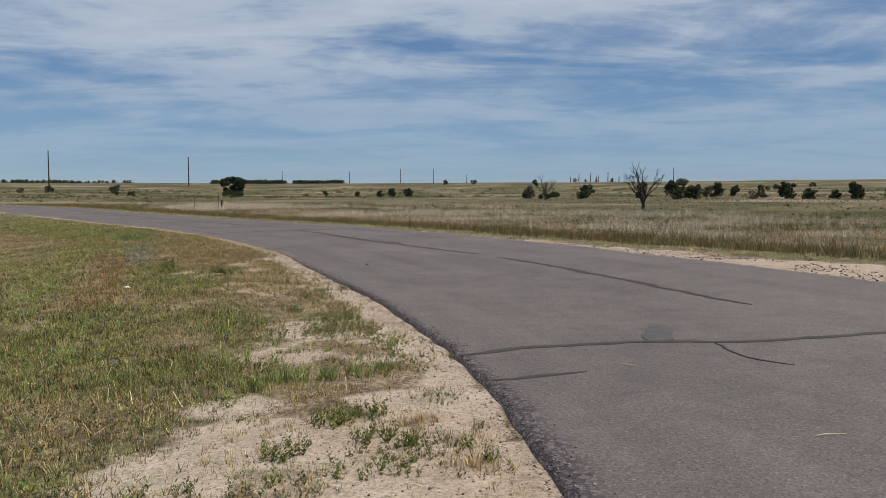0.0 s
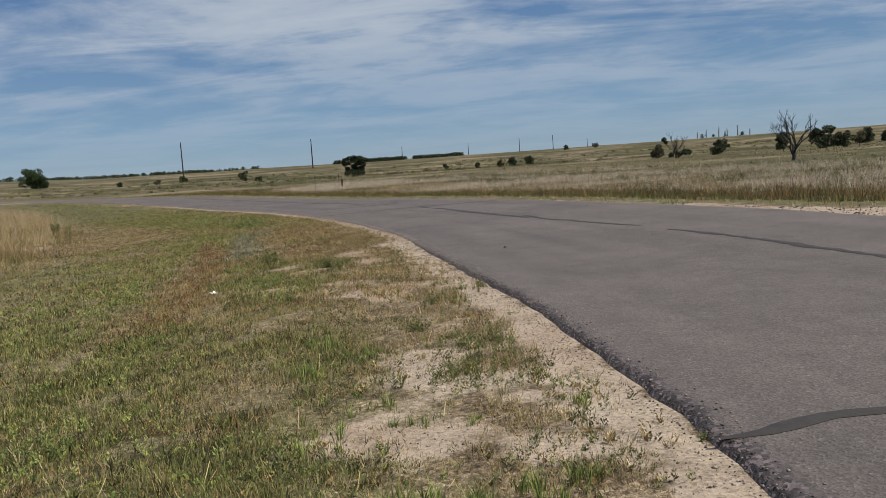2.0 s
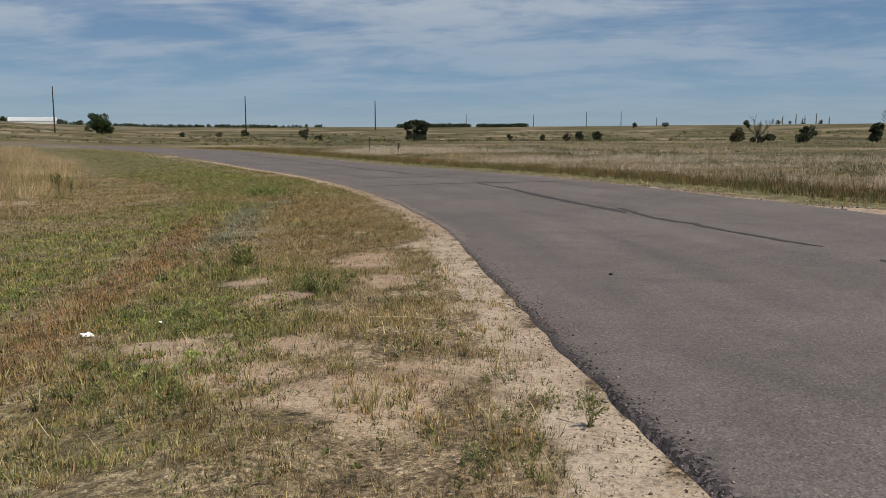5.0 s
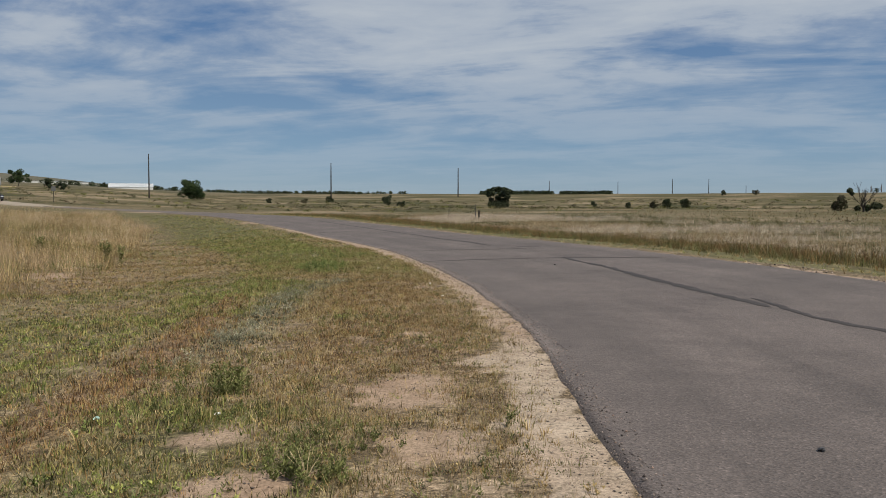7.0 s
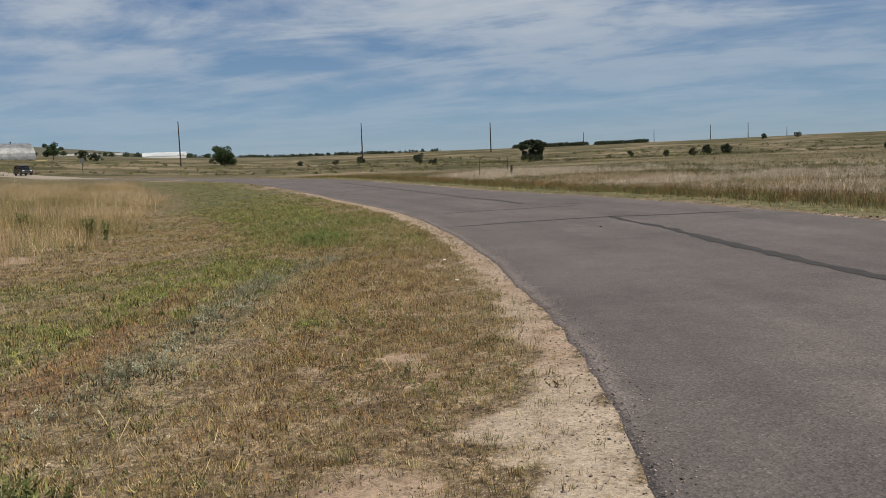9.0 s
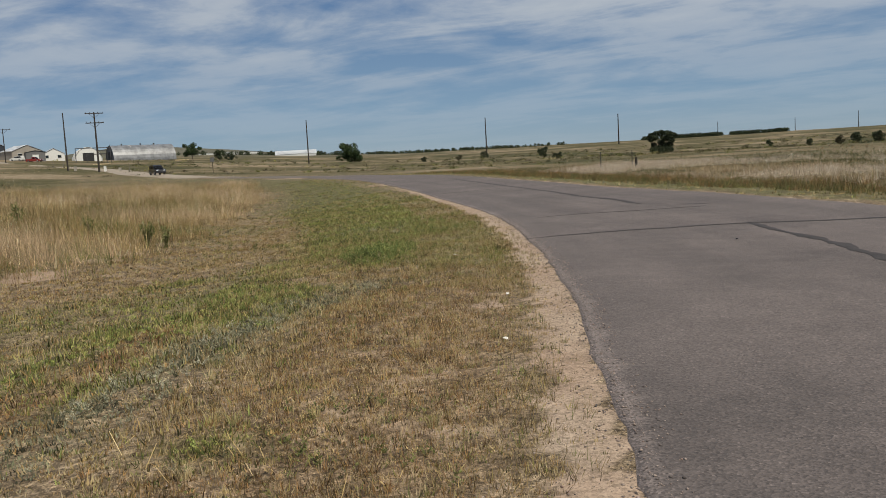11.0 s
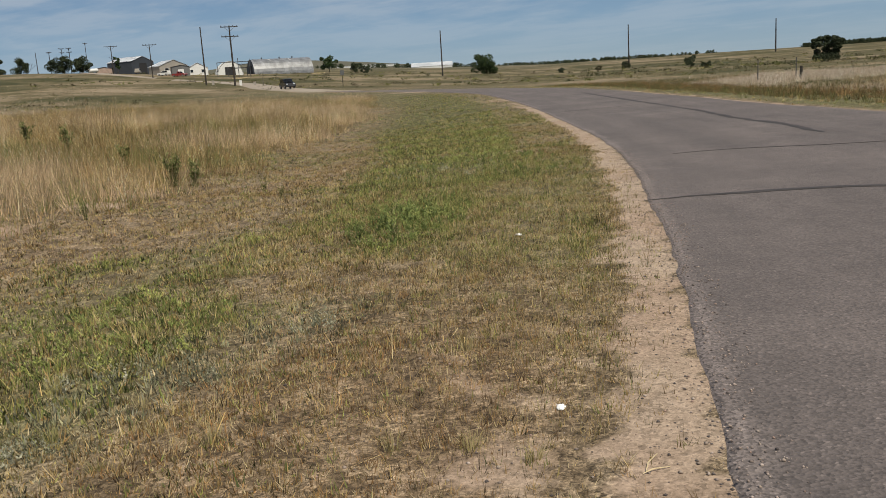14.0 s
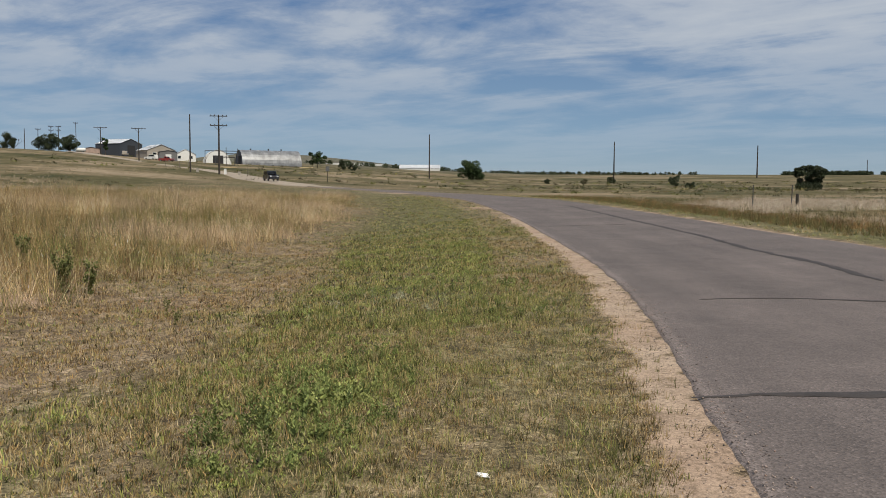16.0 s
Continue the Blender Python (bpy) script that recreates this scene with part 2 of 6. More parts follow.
M_CARPAINT = plain("dark_car_paint", (0.020, 0.020, 0.024), 0.18, 0.2, vary=0.1)
M_REDPAINT = plain("red_car_paint", (0.22, 0.025, 0.02), 0.3, vary=0.1)
M_GLASS = plain("dark_car_glass", (0.012, 0.014, 0.016), 0.06, vary=0.05)
M_RUBBER = plain("tyre_rubber", (0.025, 0.025, 0.025), 0.85)
M_LAMP = plain("headlamp_glass", (0.75, 0.77, 0.80), 0.12, 0.3, vary=0.05)
M_PLASTIC = plain("white_litter", (0.82, 0.82, 0.80), 0.5, vary=0.1)
M_STRAW = plain("straw", (0.50, 0.40, 0.24), 0.85, vary=0.25, scale=8)
M_SIGN = plain("sign_metal", (0.12, 0.12, 0.12), 0.5, 0.4, vary=0.1)

# ---- the plan ----
K = 0.87  # metres in one unit of the plan
rng = np.random.default_rng(7)
LEFT = np.array([(0.95, -60), (0.95, -12), (0.9, 0), (0.7, 4.5), (0.35, 7.6), (-0.05, 9.6), (-0.5, 11.4), (-1.05, 13.5), (-1.95, 16.3), (-2.9, 19.1), (-3.75, 21.7), (-4.8, 24.9),
                 (-5.6, 27.0), (-6.51, 29.03), (-7.36, 31.06), (-8.66, 33.76), (-9.89, 36.22), (-11.4, 39.0), (-14.15, 43.8), (-16.75, 47.9), (-20.7, 53.6), (-28.2, 63.8),
                 (-42, 81), (-60, 101), (-78, 115), (-98, 125.5), (-122, 136)], float) * K
LANE = np.array([(-112, 134.5), (-128, 141.5), (-150, 152), (-195, 180), (-256, 202), (-316, 217), (-350, 222)], float) * K


def spline(pts, step):
    """Points every so many metres on a smooth curve through the given ones."""
    s = np.concatenate([[0], np.cumsum(np.hypot(*np.diff(pts, axis=0).T))])
    tan = np.gradient(pts, s, axis=0)
    out = []
    for i in range(len(pts) - 1):
        h = s[i + 1] - s[i]
        n = max(2, int(h / step))
        u = (np.arange(n) / n)[:, None]
        out.append((2 * u**3 - 3 * u**2 + 1) * pts[i] + (u**3 - 2 * u**2 + u) * h * tan[i]
                   + (3 * u**2 - 2 * u**3) * pts[i + 1] + (u**3 - u**2) * h * tan[i + 1])
    return np.concatenate(out + [pts[-1:]])


EDGE = spline(LEFT, 0.18)
EDGE_COARSE = spline(LEFT, 1.2)


def road_width(y):
    return np.interp(y, np.array([0, 20, 32, 60, 120]) * K, np.array([8.6, 8.6, 8.2, 8.0, 7.6]) * K)


def distance_left(x, y):
    """How far left of the road's left edge a place lies; less than nothing on the road and beyond."""
    x, y = np.ravel(x), np.ravel(y)
    best = np.full(len(x), 1e9)
    sign = np.ones(len(x))
    for a, b in zip(EDGE_COARSE[:-1], EDGE_COARSE[1:]):
        sx, sy = b - a
        u = np.clip(((x - a[0]) * sx + (y - a[1]) * sy) / (sx * sx + sy * sy), 0, 1)
        dx, dy = x - a[0] - u * sx, y - a[1] - u * sy
        d = dx * dx + dy * dy
        near = d < best
        best = np.where(near, d, best)
        sign = np.where(near, np.sign(sx * dy - sy * dx), sign)
    return np.sqrt(best) * sign


GX, GY, GSTEP = np.arange(-70, 60, 0.5), np.arange(-30, 110, 0.5), 0.5
_gx, _gy = np.meshgrid(GX, GY)
DGRID = distance_left(_gx, _gy).reshape(_gx.shape)


def dist(x, y):
    """distance_left, looked up on a grid near the road."""
    x, y = np.asarray(x, float), np.asarray(y, float)
    fx, fy = (x - GX[0]) / GSTEP, (y - GY[0]) / GSTEP
    inside = (fx >= 0) & (fx < len(GX) - 1.01) & (fy >= 0) & (fy < len(GY) - 1.01)
    ix, iy = np.clip(fx.astype(int), 0, len(GX) - 2), np.clip(fy.astype(int), 0, len(GY) - 2)
    u, v = fx - ix, fy - iy
    d = (DGRID[iy, ix] * (1 - u) + DGRID[iy, ix + 1] * u) * (1 - v) + (DGRID[iy + 1, ix] * (1 - u) + DGRID[iy + 1, ix + 1] * u) * v
    out = np.where(inside, d, 0.0)
    if (~inside).any():
        out[~inside] = distance_left(x[~inside], y[~inside])
    return out


def smooth(a, b, x):
    t = np.clip((np.asarray(x, float) - a) / (b - a), 0, 1)
    return t * t * (3 - 2 * t)


LATTICE = rng.random((16, 256, 256))


def vnoise(x, y, size, seed):
    """Smooth noise from 0 to 1 whose lumps are about so many metres wide."""
    x, y = np.asarray(x, float) / size + 31.7 * seed, np.asarray(y, float) / size + 17.3 * seed
    ix, iy = np.floor(x).astype(int), np.floor(y).astype(int)
    u, v = x - ix, y - iy
    u, v = u * u * (3 - 2 * u), v * v * (3 - 2 * v)
    g = LATTICE[seed % 16]
    at = lambda i, j: g[(iy + j) % 256, (ix + i) % 256]
    return (at(0, 0) * (1 - u) + at(1, 0) * u) * (1 - v) + (at(0, 1) * (1 - u) + at(1, 1) * u) * v


def fbm(x, y, size, seed, n=3):
    t, a, w = 0.0, 1.0, 0.0
    for i in range(n):
        t = t + a * vnoise(x, y, size / 2.1**i, seed + i)
        w, a = w + a, a * 0.55
    return t / w


R_EAST, Z_EAST = [0, 45, 60, 90, 160, 270, 340, 440, 540, 800, 1500, 5000], [0, 0, 0.2, 0.65, 1.3, 1.9, 3.5, 6, 9.5, 16, 20, 25]
R_WEST, Z_WEST = [0, 45, 60, 100, 165, 220, 300, 430, 900, 1500, 5000], [0, 0.05, 0.3, 1.0, 2.6, 4.3, 7.4, 12.6, 31.0, 64, 70]
R_HILL, Z_HILL = [0, 45, 60, 100, 165, 220, 300, 400, 600, 900, 5000], [0, 0.1, 0.6, 1.5, 3.6, 6.6, 11, 17.6, 20, 24, 34]


def rolling(x, y):
    """The lie of the land without road and ditch."""
    u, v = np.asarray(x, float) / K + 5, np.asarray(y, float) / K - 20
    r, az = np.hypot(u, v), np.degrees(np.arctan2(-u, v))
    e, w, h = np.interp(r, R_EAST, Z_EAST), np.interp(r, R_WEST, Z_WEST), np.interp(r, R_HILL, Z_HILL)
    a = smooth(30, 50, az)
    b = smooth(48, 63, az)
    back = smooth(130, 175, az)
    z = (e * (1 - a) + w * a) * (1 - b) + h * b
    z = z * (1 - back) + e * back
    return K * (z + (fbm(x, y, 60, 3) - 0.5) * np.clip((r - 60) / 100, 0, 1) * 1.0)


D_LEFT, S_LEFT = [0, 0.5, 2.2, 3.5, 5.2, 7, 9, 12, 16, 22, 30], [-0.05, -0.05, -0.07, -0.13, -0.30, -0.42, -0.40, -0.25, 0.05, 0.22, 0.22]
D_RIGHT, S_RIGHT = [0, 0.8, 2, 3.5, 5.5, 9, 16], [0.10, 0.10, 0.08, 0.03, -0.02, 0.02, 0.06]
BANK = 0.021  # the road rises to its outer side by this much


def shoulder_width(y):
    """The gravel beyond the road, wide near the start and narrow further on."""
    return np.interp(y, [0, 12, 15, 19, 23, 29, 40], [4.6, 4.4, 3.2, 1.8, 0.9, 0.45, 0.35])


def ground_z(x, y):
    x, y = np.asarray(x, float), np.asarray(y, float)
    d = dist(x, y)
    w = road_width(y)
    fade = 1 - smooth(60, 120, np.hypot(x + 4, y - 17))
    beyond = np.maximum(0, -d - w - shoulder_width(y) + 0.8)
    out = np.interp(beyond, D_RIGHT, S_RIGHT)
    inner = np.interp(d, [-0.55, -0.30, 0], [0, 1, 1]) * (-0.05) + (1 - np.interp(d, [-0.55, -0.30, 0], [0, 1, 1])) * (-d * BANK - 0.09)
    side = np.where(d >= 0, np.interp(d, D_LEFT, S_LEFT), np.where(d > -w + 0.3, inner, out))
    lumps = (fbm(x, y, 1.3, 5) - 0.5) * 0.10 * np.clip(np.abs(d) - 0.3, 0, 1.5) * ((d > 0) | (d < -w - 0.5))
    under = np.where((d < -0.3) & (d > -w + 0.3), -0.09, 0.0)
    level = 0.030 * smooth(17.5, 21.5, y) * np.interp(d, [-0.30, -0.12, 0.15, 0.9], [0, 1, 1, 0])
    return rolling(x, y) + (side + lumps + level) * fade + under * (1 - fade)


def road_z(x, y, d):
    fade = 1 - smooth(60, 120, np.hypot(np.asarray(x) + 4, np.asarray(y) - 17))
    return rolling(x, y) - np.asarray(d) * BANK * fade + 0.0


def spot(x, y, cx, cy, r):
    return np.exp(-((x - cx * K) ** 2 + (y - cy * K) ** 2) / (r * K) ** 2)


BARE_SPOTS = ((-1.95, 11.25, 0.4), (-1.3, 10.5, 0.45), (-0.75, 9.9, 0.4), (-6.5, 25.0, 0.3), (-4.3, 15.85, 0.45), (-3.7, 15.5, 0.5), (-3.2, 15.3, 0.4), (-1.85, 10.75, 0.42), (-2.1, 9.15, 0.36), (-1.5, 9.05, 0.45), (-0.8, 8.9, 0.45), (-1.7, 6.9, 0.5), (-1.5, 6.0, 0.7), (-0.6, 5.7, 0.8), (-0.3, 4.9, 0.8),
              (-1.9, 5.0, 0.7), (-0.35, 6.9, 0.6), (-5.55, 16.65, 0.5), (-4.95, 16.4, 0.6), (-4.4, 16.8, 0.5), (-5.4, 22.0, 0.55), (-4.5, 19.95, 0.45))
BARE_FAR = ((-6.2, 19.8, 0.4), (-5.35, 18.7, 0.45), (-5.3, 21.4, 0.5), (-4.95, 23.3, 0.4), (-21.7, 34.7, 0.9), (-23.3, 37.7, 0.7), (-24.5, 39.3, 0.8), (-8.6, 31.4, 0.3))
GREEN_SPOTS = ((-12.6, 35.5, 0.7), (-13.1, 36.1, 0.8), (-13.8, 37.2, 0.8), (-14.6, 37.4, 0.8), (-14.5, 38.2, 0.9), (-12.9, 29.7, 0.8), (-12.3, 30.3, 0.6), (-5.9, 17.75, 0.5), (-6.5, 17.9, 0.4), (-4.4, 9.2, 0.5), (-5.4, 11.3, 0.5),
               (-5.4, 13.1, 0.5), (-16.4, 34.0, 1.0), (-27.8, 57.4, 4.0), (-29.0, 59.0, 5.0), (-15.4, 41.6, 1.2), (-2.8, 11.4, 0.5), (-8.1, 26.3, 0.35))


def cover(x, y):
    """What grows where: bare sand, green, rust-brown and grey-leaved shares, each from 0 to 1."""
    d = dist(x, y)
    n1, n2, n3, n4 = fbm(x, y, 1.6, 1), fbm(x, y, 3.5, 4), fbm(x, y, 0.6, 8), fbm(x, y, 6.0, 11)
    n5 = fbm(x, y, 0.24, 6)
    early, mid, late = 1 - smooth(16, 20, y), smooth(17, 21, y) * (1 - smooth(28, 31, y)), smooth(28, 31, y)
    strip = np.interp(y, [0, 5, 9, 14, 19, 22, 40], [0.34, 0.36, 0.44, 0.42, 0.46, 0.38, 0.40])
    bare = 1 - smooth(strip * 0.75, strip * 1.3, d + (n3 - 0.5) * 0.35)
    # thin soil between sparse plants near the road, closing up away from it
    bare = np.maximum(bare, early * smooth(3.0, 0.8, d) * np.clip(1.5 * (n3 - 0.36), 0, 0.62))
    bare = np.maximum(bare, mid * smooth(3.2, 1.4, d) * np.clip(1.6 * (n5 - 0.36), 0, 0.46))
    bare = np.maximum(bare, late * smooth(2.3, 1.0, d) * np.clip(1.5 * (n5 - 0.40), 0, 0.40))
    for cx, cy, r in BARE_SPOTS + BARE_FAR:
        bare = np.maximum(bare, 1.05 * spot(x, y, cx, cy, r) * (0.55 + 0.9 * n3))
    straw = spot(x, y, -3.0, 6.3, 1.0)
    # the ditch, and the mown grass on either side of it
    green = smooth(0.46, 0.62, n2 + 0.25 * (n3 - 0.5)) * smooth(1.0, 2.4, d) * 0.72
    green = np.maximum(green, (1 - smooth(10, 14, y)) * smooth(2.2, 3.4, d) * np.clip(0.45 + 1.0 * (n2 - 0.3), 0, 0.95))
    green = np.maximum(green, 1.2 * np.exp(-((d - np.interp(y, [8, 10, 13], [4.6, 4.2, 3.75])) / 0.45) ** 2) * smooth(6, 8, y) * (1 - smooth(12.0, 14.0, y)))
    green = np.maximum(green, early * smooth(1.3, 2.0, d) * smooth(3.7, 3.0, d) * np.clip(1.7 * (n1 - 0.22), 0, 0.85) * np.interp(y, [11, 14], [1, 0.6]))
    green = np.maximum(green, smooth(4.3, 4.9, d) * smooth(9.6, 8.6, d) * (1 - smooth(20, 30, y)) * (0.42 + 0.5 * n2))
    green = green * (1 - 0.85 * mid * smooth(3.3, 2.6, d)) * (1 - 0.6 * smooth(5.0, 6.2, d) * smooth(9.8, 9.0, d) * smooth(24, 31, y) * (1 - smooth(38, 46, y)))
    ditch = smooth(29, 33, y) * smooth(1.5, 2.3, d) * smooth(np.interp(y, [30, 40, 50], [5.2, 6.0, 8.0]), np.interp(y, [30, 40, 50], [3.6, 4.6, 6.5]), d)
    green = np.maximum(green, ditch * np.clip(0.45 + 1.0 * (n1 - 0.25) + 0.4 * smooth(34, 44, y), 0, 1))
    green = np.maximum(green, smooth(3.3, 3.9, d) * smooth(5.8, 4.8, d) * smooth(19, 23, y) * (1 - smooth(30, 33, y)) * np.clip(1.6 * (n1 - 0.25), 0, 0.8))
    green = np.maximum(green, late * smooth(0.3, 0.8, d) * smooth(2.4, 1.6, d) * np.clip(1.3 * (n1 - 0.12), 0, 0.6))
    for cx, cy, r in GREEN_SPOTS:
        green = np.maximum(green, 0.95 * spot(x, y, cx, cy, r) * (0.6 + 0.7 * n3))
    green = green * (1 - 0.45 * straw) * (1 - 0.8 * np.exp(-((d - np.interp(y, [9, 13, 20, 26], [4.3, 3.95, 4.1, 4.35])) / 0.4) ** 2) * smooth(11.5, 14, y) * (1 - smooth(22, 27, y)))
    # the rust-brown streak along the ditch foot, and brown mown grass below the bank
    red = np.exp(-((d - np.interp(y, [9, 13, 20, 26], [4.3, 3.95, 4.1, 4.35]) - 0.4 * (n4 - 0.5)) / 0.42) ** 2) * smooth(10.5, 13, y) * (1 - smooth(24, 29, y)) * (0.75 + 0.6 * n1)
    red = np.maximum(red, smooth(0.4, 0.9, d) * smooth(3.0, 2.2, d) * mid * 0.5)
    red = np.maximum(red, smooth(4.2, 4.8, d) * smooth(7.0, 5.5, d) * smooth(14, 18, y) * (1 - smooth(26, 30, y)) * np.clip(n4 * 0.45, 0, 1))
    red = np.maximum(red, smooth(5.2, 6.4, d) * smooth(11, 9, d) * smooth(20, 28, y) * 0.36 * n1)
    grey = np.exp(-((d - np.interp(y, [19, 22, 25, 27, 28.5, 30], [3.85, 3.4, 3.4, 3.2, 2.5, 2.5]) - 0.35 * (n4 - 0.5)) / 0.36) ** 2) * smooth(18.5, 21, y) * (1 - smooth(28.6, 30, y))
    grey = np.maximum(grey, 0.8 * spot(x, y, -17.6, 42.3, 1.3)) * (0.35 + 1.0 * n3)
    w = road_width(y)
    beyond = -d - w
    shoulder = smooth(-0.3, 0.0, beyond) * smooth(1.15, 0.85, (beyond + (n3 - 0.5) * 0.8) / shoulder_width(y))
    bare = np.where(d < 0, np.where(beyond > -0.3, shoulder, 0.0), bare)
    grown = beyond - shoulder_width(y)
    green = np.where(d < 0, smooth(0.2, 0.8, grown) * smooth(8.0, 5.0, grown) * (0.6 + 0.5 * n2), green)
    red = np.where(d < 0, smooth(1.5, 3.5, beyond) * smooth(9, 5, beyond) * 0.5 * n4, red)
    return [np.clip(v, 0, 1) for v in (bare, green, red, grey)]


# ---- mesh helpers ----
def mesh_object(name, verts, faces, mat, parent=None, label="", smooth_faces=False):
    me = bpy.data.meshes.new(name)
    if isinstance(faces, np.ndarray):
        k = faces.shape[1]
        me.vertices.add(len(verts)), me.loops.add(faces.size), me.polygons.add(len(faces))
        me.vertices.foreach_set("co", np.asarray(verts, np.float32).ravel())
        me.loops.foreach_set("vertex_index", faces.astype(np.int32).ravel())
        me.polygons.foreach_set("loop_start", np.arange(0, faces.size, k, dtype=np.int32))
        me.update(calc_edges=True)
    else:
        me.from_pydata([tuple(v) for v in verts], [], [tuple(f) for f in faces])
    me.materials.append(mat)
    if smooth_faces:
        me.polygons.foreach_set("use_smooth", np.ones(len(me.polygons), bool))
    ob = new(name, me)
    if parent:
        ob.parent = parent
    if label:
        ob["label"] = label
    return ob


def set_tone(ob, colors):
    a = ob.data.attributes.new("tone", "FLOAT_COLOR", "POINT")
    a.data.foreach_set("color", np.concatenate([colors, np.ones((len(colors), 1))], 1).astype(np.float32).ravel())


def part(name, bm, mat, parent, label=""):
    me = bpy.data.meshes.new(name)
    bm.to_mesh(me)
    bm.free()
    me.materials.append(mat)
    ob = new(name, me)
    ob.parent = parent
    if label:
        ob["label"] = label
    return ob


def thing(name, x, y, z, turn=0.0):
    e = new(name)
    e.matrix_world = pose(x, y, z, 0, 0, turn)
    return e


def box(bm, x0, x1, y0, y1, z0, z1, bevel=0.0):
    r = bmesh.ops.create_cube(bm, size=1)
    for v in r["verts"]:
        v.co = Vector(((x0 + x1) / 2 + v.co.x * (x1 - x0), (y0 + y1) / 2 + v.co.y * (y1 - y0), (z0 + z1) / 2 + v.co.z * (z1 - z0)))
    if bevel:
        es = list({e for v in r["verts"] for e in v.link_edges})
        bmesh.ops.bevel(bm, geom=es, offset=bevel, segments=2, affect="EDGES")
    return bm


def tube(bm, pts, radii, n=7):
    """A tapered limb through the points."""
    rings = []
    for i, p in enumerate(pts):
        p = Vector(p)
        d = (Vector(pts[min(i + 1, len(pts) - 1)]) - Vector(pts[max(i - 1, 0)])).normalized()
        a = d.orthogonal().normalized()
        b = d.cross(a)
        rings.append([bm.verts.new(p + (a * math.cos(k * math.tau / n) + b * math.sin(k * math.tau / n)) * radii[i]) for k in range(n)])
    for q, r in zip(rings, rings[1:]):
        for k in range(n):
            bm.faces.new((q[k], q[(k + 1) % n], r[(k + 1) % n], r[k]))
    bm.faces.new(rings[0][::-1]), bm.faces.new(rings[-1])
    return bm


def prism(bm, outline, x0, x1):
    """An outline in y and z, drawn out along x."""
    a = [bm.verts.new((x0, y, z)) for y, z in outline]
    b = [bm.verts.new((x1, y, z)) for y, z in outline]
    bm.faces.new(a), bm.faces.new(b[::-1])
    for i in range(len(a)):
        j = (i + 1) % len(a)
        bm.faces.new((a[j], a[i], b[i], b[j]))
    bmesh.ops.recalc_face_normals(bm, faces=bm.faces)
    return bm


# ---- ground ----
def axis(lo, hi, step, reach):
    mid = np.arange(lo, hi + step / 2, step)
    grow = [step]
    while sum(grow) < reach:
        grow.append(grow[-1] * 1.14)
    out = np.cumsum(grow)
    return np.concatenate([lo - out[::-1], mid, hi + out])


xs, ys = axis(-28, 14, 0.19, 4200), axis(-4, 58, 0.23, 4200)
mx, my = np.meshgrid(xs, ys)
mx, my = mx.ravel(), my.ravel()
mz = ground_z(mx, my)
nx, ny = len(xs), len(ys)
i0 = (np.arange(ny - 1)[:, None] * nx + np.arange(nx - 1)[None, :]).ravel()
ground = mesh_object("ground", np.stack([mx, my, mz], 1), np.stack([i0, i0 + 1, i0 + nx + 1, i0 + nx], 1), M_GROUND, smooth_faces=True)
tagged(ground, "dry prairie ground with sandy verge and patchy grass", "ground", kind="structure")
cv = cover(mx, my)
ca = ground.data.attributes.new("cover", "FLOAT_COLOR", "POINT")
md = dist(mx, my)
stubble = smooth(4.2, 2.4, md) * (md > 0) * smooth(8, 13, my) * (0.10 + 0.36 * fbm(mx, my, 0.5, 6))
ca.data.foreach_set("color", np.stack([np.maximum(cv[0], stubble), cv[1], cv[2], np.maximum(smooth(0.45, 1.1, md) * smooth(9, 14, my), 0.6 * smooth(18, 23, my))], 1).astype(np.float32).ravel())
fa = ground.data.attributes.new("field", "FLOAT", "POINT")
ha = ground.data.attributes.new("far_grey", "FLOAT", "POINT")
far_r, far_az = np.hypot(mx + 5, my - 17), np.degrees(np.arctan2(-mx - 5, my - 17))
# weight of the hazed grey-olive tone, growing with distance in the west
ha.data.foreach_set("value", (smooth(420, 620, far_r) * smooth(24, 38, far_az) * 0.85).astype(np.float32))
fa.data.foreach_set("value", np.maximum(smooth(9, 15, md), smooth(6, 12, -md - road_width(my) - shoulder_width(my))).astype(np.float32))


